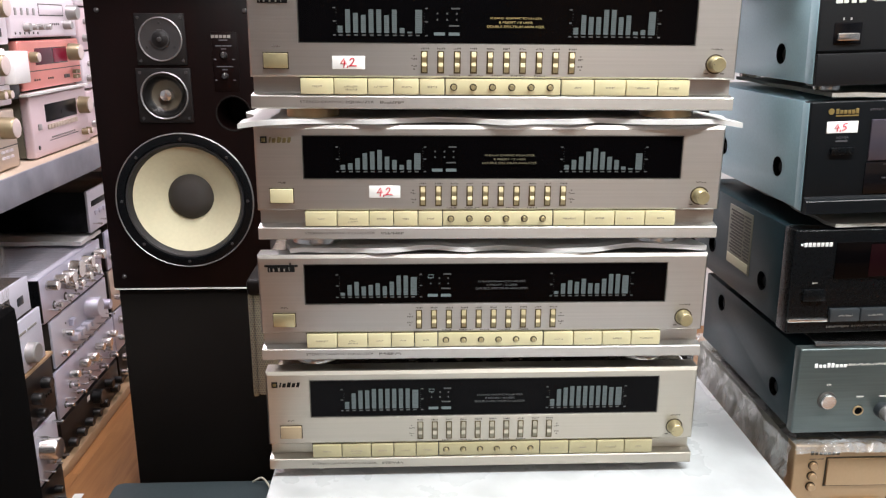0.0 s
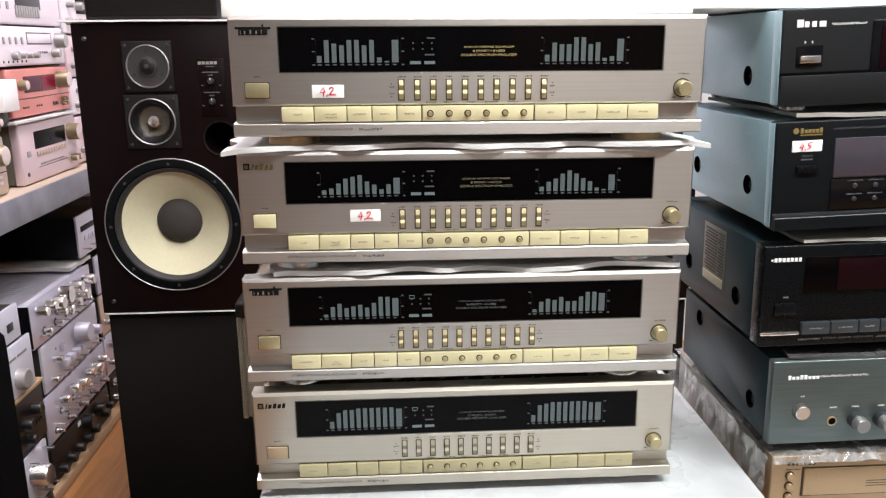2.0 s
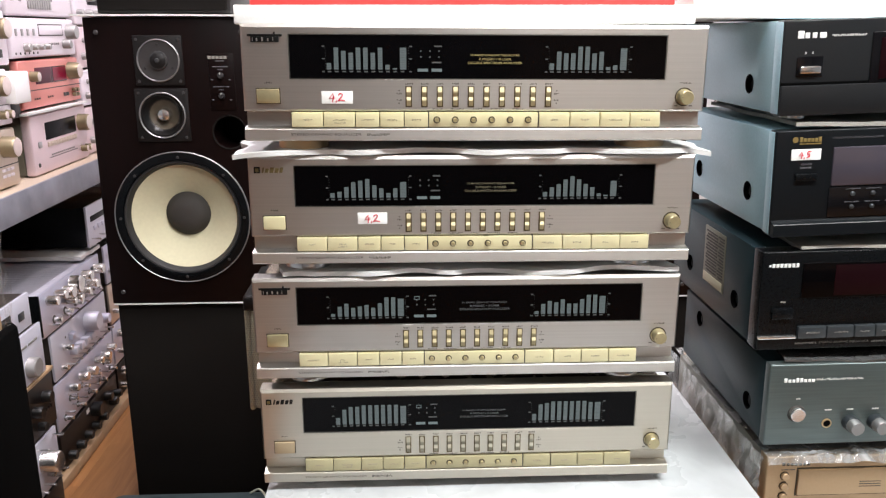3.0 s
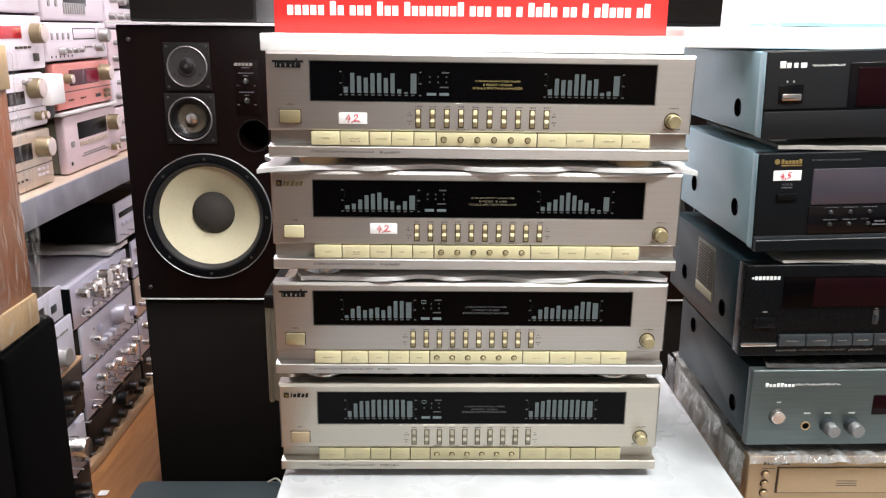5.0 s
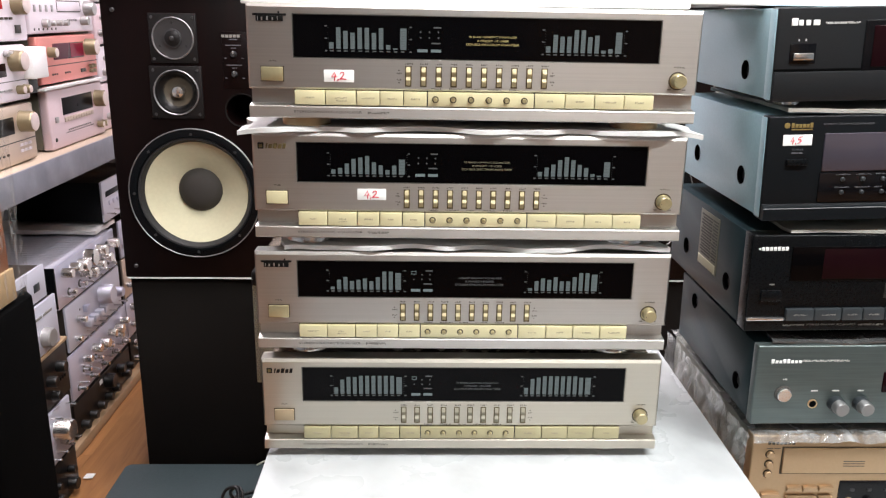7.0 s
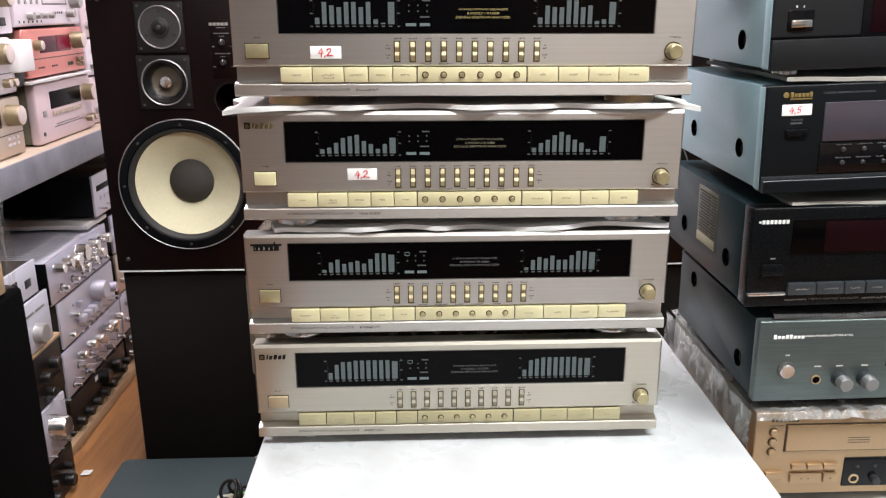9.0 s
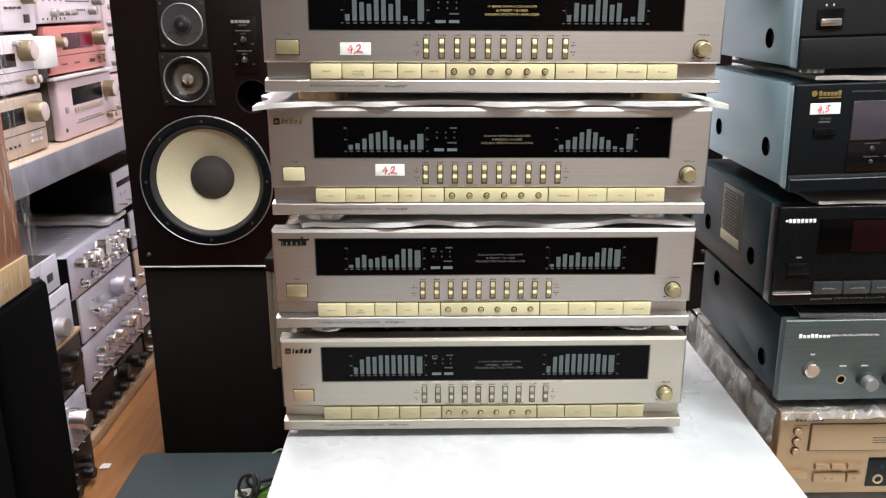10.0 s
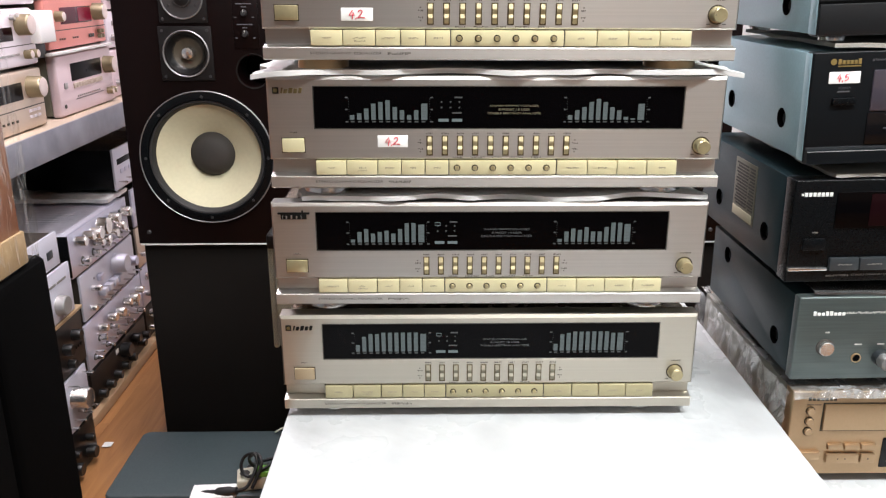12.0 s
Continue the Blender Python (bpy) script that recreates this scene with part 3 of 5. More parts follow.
def equalizer(m, label, lit, lit2, logo, price, vents, rng):
    t = thing("graphic_equalizer", label, "equalizer", m, "stacked equalizers")
    W, H = 0.2182, 0.1075
    low = logo == "gold_low"
    face, keys, slide = (TABLELIT_CHAMP, KHAKI, GREYSLIDE) if low else (CHAMP, CREAM, SLIDER)
    body = bmesh.new()
    box(body, -0.212, 0.212, 0.012, 0.285, 0.004, 0.1035, 0.003)
    part("cabinet", body, EQCOVER, t, "bronze painted steel cover")
    if vents:
        vb = bmesh.new()
        for i in range(70):
            x = -0.185 + i * 0.0053
            box(vb, x, x + 0.0026, 0.016, 0.034, 0.1034, 0.1042)
        part("vent_row", vb, INK_DARK, t)
    part("front_panel", framed_plate(-W, W, 0.0278, H, (-0.1748, 0.1792, 0.0573, 0.0982), 0.0, 0.02, 0.0016, 0.003, 0.0034), face, t, "brushed champagne aluminium panel", smooth=False)
    shaded_ends(part("recess", boxed(-W + 0.001, W - 0.001, 0.009, 0.0185, 0.012, 0.0282), face, t, smooth=False))
    # Dark plate behind the keys, added to shade the gaps between them.
    part("key_gap_shade", boxed(-0.1756, 0.1781, 0.0080, 0.0092, 0.0126, 0.0280), GOLD_DARK, t)
    lip = drawn([(0.02, 0.0), (0.0, 0.0), (-0.0015, 0.0012), (-0.0015, 0.0108), (-0.0009, 0.0117), (0.0085, 0.0135), (0.02, 0.0135)], -W, W)
    shaded_ends(part("lower_lip", lip, TABLELIT_CHAMP if low else CHAMP_LIP, t, smooth=False))
    bez = bmesh.new()
    for x0, x1, z0, z1 in ((-0.1748, 0.1792, 0.0573, 0.0580), (-0.1748, 0.1792, 0.0975, 0.0982), (-0.1748, -0.1741, 0.0580, 0.0975), (0.1785, 0.1792, 0.0580, 0.0975)):
        box(bez, x0, x1, 0.0004, 0.0012, z0, z1)
    part("window_bezel", bez, BEZEL, t)
    win = part("display_window", boxed(-0.1748, 0.1792, 0.0012, 0.0026, 0.0573, 0.0982), BLACKGLASS, t, "black glass display window")
    for xs, hs in ((BAR_X, lit), (BAR_X2, lit2)):
        for i, (x, h) in enumerate(zip(xs, hs)):
            w = 0.0042 if i < 10 else 0.0060
            n = max(1, round(h * 14))
            part("spectrum_bar", boxed(x, x + w, 0.0005, 0.0011, 0.0662, 0.0660 + n * 0.00155), VFD_BAR, win, smooth=False)
    marks = bmesh.new()
    for xs in (BAR_X, BAR_X2):
        for x in xs:
            dashes(marks, x + 0.0004, 0.0638, 0.004, 0.0012, 0.0009, 1)
        for xx in (xs[0] - 0.0045, xs[-1] + 0.0085):
            for zz in (0.0638, 0.0755, 0.0868):
                dashes(marks, xx, zz, 0.003, 0.0011, 0.0009, 1)
            for k in range(9):
                box(marks, xx + (0.0034 if xx == xs[0] - 0.0045 else -0.0006), xx + (0.0038 if xx == xs[0] - 0.0045 else -0.0002), 0.0008, 0.0011, 0.0665 + k * 0.0024, 0.0669 + k * 0.0024)
    for x in (-0.0525, -0.0440, -0.0355):
        for zz in (0.0825, 0.0772):
            box(marks, x - 0.0007, x + 0.0007, 0.0008, 0.0011, zz, zz + 0.0014)
    dashes(marks, -0.0405, 0.0868, 0.008, 0.0013, 0.0009, 1)
    dashes(marks, -0.0425, 0.0722, 0.0095, 0.0013, 0.0009, 1)
    part("scale_print", marks, VFD_DIM, win, smooth=False)
    for x in (-0.0555, -0.0425):
        part("indicator", boxed(x, x + 0.0098, 0.0005, 0.0011, 0.0645, 0.0672), VFD, win, smooth=False)
    if logo in ("dark", "gold_low"):
        fr = bmesh.new()
        for x0, x1, z0, z1 in ((-0.0552, -0.0498, 0.0866, 0.0870), (-0.0552, -0.0498, 0.0836, 0.0840), (-0.0552, -0.0548, 0.0840, 0.0866), (-0.0502, -0.0498, 0.0840, 0.0866)):
            box(fr, x0, x1, 0.0006, 0.0011, z0, z1)
        part("indicator_frame", fr, VFD, win, smooth=False)
    ink = INK_GOLD if logo == "gold_top" else INK_OLIVE if logo == "gold" else INK_DIM
    word("10 BAND GRAPHIC EQUALIZER", -0.006, 0.0785, 0.046, 0.0021, ink, win, 0.0008)
    word("8 PRESET / 8 USER", 0.002, 0.0750, 0.030, 0.0021, ink, win, 0.0008)
    word("DOUBLE SPECTRUM ANALYZER", -0.0085, 0.0715, 0.051, 0.0021, ink, win, 0.0008)
    # controls
    part("power_button", boxed(-0.2055, -0.1845, -0.003, 0.004, 0.0355, 0.0485, 0.0007), BEIGE if low else CREAM if logo == "gold" else GOLD_KNOB, t)
    part("button_frame", boxed(-0.2063, -0.1837, -0.0004, 0.003, 0.0347, 0.0493), GOLD_DARK, t)
    for i in range(10):
        x = -0.064 + i * 0.01467
        s = part("slider_slot", boxed(x - 0.0031, x + 0.0031, -0.0005, 0.002, 0.0318, 0.0512), SLOT, t)
        k = rng.choice((0, 0, 0.0003))
        part("slider", ridged_cap(x, 0.0020, k), slide, s, smooth=False)
    cuts = [-0.1745, -0.1445, -0.1145, -0.0915, -0.0685, -0.0455]
    right = [0.0595, 0.0895, 0.1185, 0.1475, 0.177]
    print_, key_print = bmesh.new(), bmesh.new()
    for a, b in list(zip(cuts, cuts[1:])) + list(zip(right, right[1:])):
        part("push_button", boxed(a + 0.0004, b - 0.0004, -0.0016, 0.0079, 0.0130, 0.0269, 0.0006), keys, t)
        letter_ticks(key_print, (a + b) / 2, 0.0192, rng.choice((0.006, 0.008, 0.0115)), 0.0016, -0.0017, rng)
    letter_ticks(key_print, -0.1295, 0.0166, 0.009, 0.0015, -0.0017, rng)
    part("small_print", key_print, INK_MID, t, smooth=False)
    part("knob_strip", boxed(-0.0448, 0.0588, -0.0012, 0.0079, 0.0130, 0.0269, 0.0006), keys, t)
    part("strip_gap", boxed(-0.0458, -0.0449, 0.0, 0.0092, 0.0126, 0.0274), INK_DARK, t)
    part("strip_gap", boxed(0.0589, 0.0598, 0.0, 0.0092, 0.0126, 0.0274), INK_DARK, t)
    for i in range(6):
        x = -0.0375 + i * 0.0174
        d = part("dimple", turned([(0.0033, -0.0014), (0.0030, -0.0013)], x, 0.0199, 20), GOLD_DARK, t)
        part("small_knob", turned([(0.0022, -0.0014), (0.0022, -0.0040), (0.0018, -0.0048), (0.0011, -0.0047)], x, 0.0199, 20), GOLD_KNOB, d)
    kn = part("volume_knob", turned([(0.0076, 0.0), (0.0076, -0.0004), (0.0068, -0.0006), (0.0067, -0.0100), (0.0058, -0.0112), (0.003, -0.0110)], 0.1985, 0.0415, 40), GOLD_KNOB, t)
    part("knob_ring", turned([(0.0088, 0.0), (0.0088, -0.0003), (0.0074, -0.0003)], 0.1985, 0.0415, 40), GOLD_DARK, kn)
    part("pointer", boxed(0.1935, 0.1942, -0.0116, -0.0108, 0.0412, 0.0418), INK_DARK, kn)
    for i in range(10):
        letter_ticks(print_, -0.064 + i * 0.01467, 0.0527, 0.0064, 0.0014, -0.0001, rng)
    for i in range(5):
        letter_ticks(print_, -0.0370 + i * 0.0190, 0.0295, 0.009 + 0.004 * (i % 2), 0.0012, -0.0001, rng)
    for x in (-0.0730, 0.0760):
        for zz, mark in ((0.0435, 0.0465), (0.0375, 0.0350)):
            letter_ticks(print_, x, zz, 0.0046, 0.0015, -0.0001, rng)
            box(print_, x - 0.0007, x + 0.0007, -0.0003, 0.0001, mark, mark + 0.0010)
    letter_ticks(print_, 0.199, 0.0538, 0.010, 0.0014, -0.0001, rng)
    dashes(print_, 0.189, 0.0325, 0.004, 0.0010, -0.0001, 1)
    dashes(print_, 0.2035, 0.0325, 0.004, 0.0010, -0.0001, 1)
    letter_ticks(print_, -0.195, 0.0535, 0.006, 0.0015, -0.0001, rng)
    part("printing", print_, INK_PANEL, t, smooth=False)
    word("STEREO GRAPHIC EQUALIZER", -0.175, 0.0048, 0.066, 0.0027, INK_DARK, t, -0.0018)
    extra = bmesh.new()
    letter_ticks(extra, -0.093, 0.0049, 0.021, 0.0024, -0.0017, rng)
    part("model_mark", extra, INK_PANEL, t, smooth=False)
    # maker's badge as plain shapes
    lb, gl = bmesh.new(), bmesh.new()
    if logo in ("gold", "gold_low"):
        box(lb, -0.2125, -0.2065, -0.0008, 0.0003, 0.0910, 0.0972, 0.0014, 3)
        box(gl, -0.2112, -0.2078, -0.0012, -0.0007, 0.0924, 0.0958, 0.0010, 3)
        badge = part("badge", lb, BADGE_DARK, t)
        part("badge_mark", gl, BADGE_GOLD, badge, smooth=False)
        for i, (wd, hi) in enumerate(((0.0016, 1.0), (0.0034, 0.8), (0.0036, 1.0), (0.0034, 0.85), (0.0030, 1.0))):
            x = -0.2050 + sum((0.0028, 0.0046, 0.0048, 0.0046)[:i])
            slant = boxed(x, x + wd, -0.0008, 0.0003, 0.0914, 0.0914 + 0.0052 * hi, 0.0003, 1)
            for v in slant.verts:
                v.co.x += (v.co.z - 0.0914) * 0.22
            part("badge_bar", slant, BADGE_GOLD if logo == "gold" else BADGE_DARK, badge, smooth=False)
    else:
        box(lb, -0.2118, -0.1800, -0.0006, 0.0003, 0.0958, 0.0980, 0.0003)
        box(lb, -0.2088, -0.1830, -0.0008, 0.0003, 0.0908, 0.0959, 0.0003)
        box(lb, -0.1880, -0.1862, -0.0008, 0.0003, 0.0981, 0.1000, 0.0003)
        badge = part("badge", lb, BADGE_DARK, t)
        x = -0.2072
        for wd, hi in ((0.0010, 0.9), (0.0026, 0.7), (0.0028, 0.9), (0.0026, 0.7), (0.0010, 1.0)):
            part("badge_bar", boxed(x, x + wd * 0.55, -0.0011, -0.0006, 0.0916, 0.0916 + 0.0040 * hi, 0.0002, 1), CHAMP, badge, smooth=False)
            x += wd + 0.0024
    if price:
        px, pz = price
        tg = part("price_tag", boxed(px, px + 0.029, -0.0007, -0.0001, pz, pz + 0.0115, 0.0002), PAPER, t, "white paper tag with a red price")
        tag_digits(tg, "2", px + 0.0070, pz + 0.0024, 0.0070, -0.0010)
    for x in (-0.168, 0.168):
        for y in (0.036, 0.25):
            part("foot", turned([(0.022, -0.0105), (0.0245, -0.0095), (0.0245, -0.004), (0.020, 0.004)], x, y, 28, "z"), BRASS if vents else CHROME, t)
    return t


rng = random.Random(4)
A1 = [0.25, 0.9, 0.8, 0.72, 0.9, 0.9, 0.72, 0.9, 0.2, 0.08, 0.9]
A2 = [0.28, 0.8, 0.72, 0.72, 1.0, 1.0, 0.72, 0.8, 0.15, 0.22, 0.9]
B1 = [0.22, 0.3, 0.5, 0.72, 0.8, 0.85, 0.6, 0.4, 0.2, 0.45, 0.7]
B2 = [0.2, 0.42, 0.6, 0.8, 0.95, 0.8, 0.6, 0.4, 0.15, 0.1, 0.68]
C1 = [0.15, 0.5, 0.65, 0.42, 0.5, 0.6, 0.45, 0.65, 0.95, 0.95, 0.85]
C2 = [0.15, 0.5, 0.65, 0.6, 0.7, 0.5, 0.5, 0.7, 0.9, 0.95, 0.85]
D1 = [0.35, 0.8, 0.9, 0.95, 1.0, 1.0, 1.0, 1.0, 1.0, 1.0, 0.95]
D2 = [0.35, 0.85, 0.95, 1.0, 1.0, 1.0, 1.0, 1.0, 1.0, 0.95, 0.95]
EQ = "champagne graphic equalizer with lit bars, "
equalizer(pose(0.006, -0.009, 1.1385, 0, 0.3, 0), EQ + "price tag, under white foam", A1, A2, "gold_top", (-0.1455, 0.0350), True, rng)
equalizer(pose(0.0045, -0.003, 1.0160, 0, 0.2, 0), EQ + "price tag, between foam sheets", B1, B2, "gold", (-0.114, 0.0400), False, rng)
equalizer(pose(0.0005, 0.001, 0.8920, 0, 0.1, 0), EQ + "resting on chrome feet", C1, C2, "dark", None, False, rng)
equalizer(pose(0.0015, 0.002, 0.7710, 0, 0, 0), EQ + "table-lit tone, standing on white table", D1, D2, "gold_low", None, False, rng)

sheet("white foam sheet between two equalizers, sticking out at the sides", -0.229, 0.236, -0.004, 0.27, 1.1272, 0.0046, 0.0020, 2, droop=0.004, ragged=0.013, nx=90, ny=40)
sheet("white foam sheet under an equalizer", -0.192, 0.212, 0.004, 0.27, 1.0036, 0.0046, 0.0028, 9, ragged=0.012, nx=90, ny=40)


# ---- table and what stands on the top equalizer ----
tb = thing("display_table", "white laminate table under the equalizer stack", "table", pose(0, 0, 0))
part("tabletop", boxed(-0.217, 0.312, -0.38, 0.42, 0.728, 0.7605, 0.004), TABLE, tb)
for x in (-0.19, 0.285):
    for y in (-0.345, 0.385):
        part("leg", boxed(x - 0.02, x + 0.02, y - 0.02, y + 0.02, 0.0, 0.728, 0.003), PALE, tb)

slab = tagged(part("foam_slab", boxed(-0.219, 0.2155, 0.004, 0.27, 1.2462, 1.2635, 0.0015), STYRO), "white styrofoam slab lying on the top equalizer", "foam slab")
sg = thing("red_sign_box", "red printed sign box with white writing on a foam slab", "sign", pose(0, 0.035, 1.2640))
part("box", boxed(-0.209, 0.204, 0, 0.10, 0, 0.16, 0.001), RED, sg)
sb = bmesh.new()
x = -0.195
srng = random.Random(8)
for n in (5, 2, 3, 3, 8, 3, 2, 1, 4, 2, 1, 5, 2):
    for _ in range(n):
        h = srng.choice((0.010, 0.010, 0.014))
        box(sb, x, x + 0.0062, -0.0006, 0.0004, 0.0180, 0.0180 + h, 0.0002, 1)
        x += 0.0080
    x += 0.0045
part_each("letter_bar", sb, PAPER, sg)


# ---- the stack of black components ----
def knob(parent, x, z, r, length, material, y=0.0, seg=28, cap=None):
    k = part("knob", turned([(r * 1.02, y), (r, y - 0.001), (r * 0.97, y - length * 0.88), (r * 0.86, y - length), (r * 0.4, y - length * 0.985)], x, z, seg), material, parent)
    if material is KNOBGOLD and r > 0.009:
        part("knob_face", turned([(r * 0.86, y - length * 1.01), (r * 0.80, y - length * 1.03), (r * 0.3, y - length * 1.02)], x, z, seg), KNOBFACE, k, "pale rose face")
    return k


def side_screw(parent, y, z, x=0.0):
    """A steel screw at the bottom of a round recess, its shade painted as black lining."""
    s = part("shaded_cup", turned([(0.0104, x - 0.0001), (0.0103, x - 0.0005), (0.0096, x + 0.0002), (0.0095, x + 0.0082), (0.004, x + 0.0085)], y, z, 24, "x", "end"), SHADED_BLACK, parent)
    part("screw", turned([(0.0062, x + 0.0080), (0.0058, x + 0.0042), (0.0022, x + 0.0036)], y + 0.001, z - 0.001, 20, "x"), SCREW, s)


def chassis(name, label, category, x, y, z, w, h, d, face, case, lip=0.03, group="stacked components", feet=True, foot_mat=None, lean=0.0, inset=0.0, holes=()):
    """A hi-fi component from its lower left front corner: case, front panel and feet."""
    t = thing(name, label, category, pose(x, y, z, 0, lean, 0), group)
    shell = boxed(inset + 0.0005, w - 0.0005, lip, d, 0.002, h - 0.001, 0.0016)
    if holes:
        shell = carved(shell, [turned([(0.0098, -0.02), (0.0098, inset + 0.0095)], hy, hz, 24, "x") for hy, hz in holes])
    part("case", shell, case, t)
    part("front_panel", boxed(inset, w, 0, lip - 0.0008, 0, h, 0.0018, 3), face, t)
    for hy, hz in holes:
        side_screw(t, hy, hz, inset + 0.0005)
    if feet:
        for fx in (0.04, w - 0.04):
            for fy in (0.05, d - 0.05):
                part("foot", turned([(0.011, -0.010), (0.0125, -0.009), (0.0125, -0.002), (0.011, 0.003)], fx, fy, 24, "z"), foot_mat or RUBBER, t)
    return t


W5 = 0.43
# receiver with a rocker power switch
u = chassis("stereo_receiver", "black stereo receiver with a slate-grey steel case, on the stack's top", "receiver", 0.305, 0.010, 1.1575, W5, 0.0920, 0.29, CHARCOAL, SLATE, 0.018, foot_mat=CHROME, lean=-1.8, inset=0.0022, holes=((0.075, 0.0275),))
part("side_band", boxed(0.0014, 0.0030, 0.0020, 0.0174, 0.002, 0.0905, 0.0004), SLATE, u)
part("seam", boxed(0.0018, W5, -0.0006, 0.001, 0.0300, 0.0325), SHADED_BLACK, u)
part("lower_panel", boxed(0.0024, W5, -0.0024, 0.001, 0.0010, 0.0298, 0.0012), CHARCOAL, u)
sw = part("switch_well", boxed(0.0165, 0.0430, -0.0008, 0.001, 0.0375, 0.0575, 0.0018), BLACK_GLOSS, u)
part("rocker", boxed(0.0195, 0.0400, -0.0040, 0.0, 0.0410, 0.0482, 0.0012), CHROME, sw)
dw = part("display_frame", boxed(0.090, 0.36, -0.0014, 0.0012, 0.0285, 0.0790, 0.007, 4), BLACK_GLOSS, u)
part("display_window", boxed(0.0985, 0.352, -0.0024, -0.0010, 0.0335, 0.0735, 0.0045, 3), SMOKED, dw)
for i in range(6):
    part("slim_button", boxed(0.100 + i * 0.0200, 0.1160 + i * 0.0200, -0.0022, 0.0, 0.0105, 0.0128, 0.0004), CHROME, u)
pb = bmesh.new()
for i in range(6):
    dashes(pb, 0.104 + i * 0.0200, 0.0165, 0.008, 0.0020, -0.0001, 2)
dashes(pb, 0.0240, 0.0595, 0.002, 0.0022, -0.0001, 1)
dashes(pb, 0.0310, 0.0595, 0.002, 0.0022, -0.0001, 1)
letter_ticks(pb, 0.067, 0.0755, 0.034, 0.0020, -0.0001, random.Random(5))
part("printing", pb, INK_PALE, u, smooth=False)
lb = bmesh.new()
for i, wd in enumerate((0.0062, 0.0045, 0.0045, 0.0065)):
    box(lb, 0.0160 + i * 0.0072, 0.0160 + i * 0.0072 + wd, -0.0006, 0.0002, 0.0745, 0.0815 if i == 0 else 0.0797, 0.0003)
part_each("badge_bar", lb, INK_WHITE, u, "cream badge bars")

# equalizer with a long window, its violet sheen painted
u = chassis("graphic_equalizer", "black graphic equalizer with slate sides and price tag", "equalizer", 0.307, 0.008, 1.0360, W5, 0.1075, 0.27, DEEPGREY, SLATE, 0.016, foot_mat=BRASS, lean=-1.8, inset=0.0030, holes=((0.062, 0.036), (0.212, 0.036)))
part("side_band", boxed(0.0022, 0.0038, 0.0030, 0.0154, 0.002, 0.1060, 0.0004), SLATE, u)
part("plinth_edge", drawn([(0.002, 0.0), (-0.0056, 0.0), (-0.0062, 0.0006), (-0.0062, 0.0122), (-0.0056, 0.0130), (-0.0030, 0.0140), (0.002, 0.0180)], 0.0035, W5), DEEPGREY, u, smooth=False)
tg = part("price_tag", boxed(0.0195, 0.0495, -0.0008, 0.0004, 0.0775, 0.0885, 0.0003), PAPER, u, "white paper tag with a red price")
tag_digits(tg, "5", 0.0265, 0.0800, 0.0062, -0.0011)
lb = bmesh.new()
lathe(lb, [(0.0030, -0.0004), (0.0028, -0.0008)], 0.0225, 0.0980, 16)
for i in range(6):
    box(lb, 0.0270 + i * 0.0038, 0.0300 + i * 0.0038, -0.0006, 0.0002, 0.0955, 0.1005 if i in (0, 5) else 0.0992, 0.0002)
box(lb, 0.0270, 0.0490, -0.0006, 0.0002, 0.0932, 0.0944)
part_each("badge_bar", lb, BADGE_LIT, u, "gold badge bars")
part("power_button", boxed(0.0245, 0.0470, -0.0035, 0.001, 0.0570, 0.0635, 0.0010), BLACK_SATIN, u)
word("POWER", 0.0300, 0.0720, 0.0115, 0.0022, INK_LOW, u, -0.0002)
part("display_window", boxed(0.0620, 0.40, -0.0018, 0.0010, 0.0500, 0.0895, 0.0016), SMOKED_SHEEN, u)
lp = part("lower_panel", boxed(0.0605, 0.40, -0.0014, 0.0010, 0.0175, 0.0490, 0.0016), BLACK_GLOSS, u)
for ix in range(3):
    for iz in range(2):
        part("round_button", turned([(0.0024, -0.0012), (0.0022, -0.0030), (0.0015, -0.0038), (0.0005, -0.0040)], 0.0850 + ix * 0.0210, 0.0282 + iz * 0.0135, 18), SCREW, lp)
part("legend_window", boxed(0.1270, 0.1560, -0.0022, -0.0010, 0.0240, 0.0345, 0.0004), BLACKGLASS, lp)
prng = random.Random(31)
pb = bmesh.new()
for ix in range(3):
    for iz in range(2):
        letter_ticks(pb, 0.0850 + ix * 0.0210, 0.0326 + iz * 0.0135, 0.0150, 0.0012, -0.0015, prng)
dashes(pb, 0.1330, 0.0300, 0.0120, 0.0016, -0.0023, 1)
dashes(pb, 0.1310, 0.0262, 0.0160, 0.0016, -0.0023, 1)
dashes(pb, 0.0290, 0.0690, 0.0120, 0.0014, -0.0002, 2)
part("printing", pb, INK_LOW, u, smooth=False)
word("STEREO GRAPHIC EQUALIZER", 0.0600, 0.0975, 0.0520, 0.0022, INK_LOW, u, -0.0002)

# equalizer with a wide dark window and grey keys
u = chassis("graphic_equalizer", "black graphic equalizer with a wide dark window and grey keys", "equalizer", 0.306, 0.008, 0.9105, W5, 0.1085, 0.28, BLACK_SATIN, DARKCASE, 0.024, foot_mat=CHROME, lean=-0.9, inset=0.0020, holes=((0.066, 0.036), (0.215, 0.037)))
part("display_window", boxed(0.0450, 0.385, -0.0014, 0.0010, 0.0575, 0.0960, 0.0010), BLACKGLASS, u)
part("inner_window", boxed(0.0790, 0.330, -0.0022, -0.0012, 0.0600, 0.0935, 0.0008), SMOKED, u)
part("power_button", boxed(0.0150, 0.0380, -0.0035, 0.001, 0.0355, 0.0475, 0.0012), BLACK_SATIN, u)
edges = (0.0440, 0.0750, 0.1050, 0.1280, 0.1520, 0.1760)
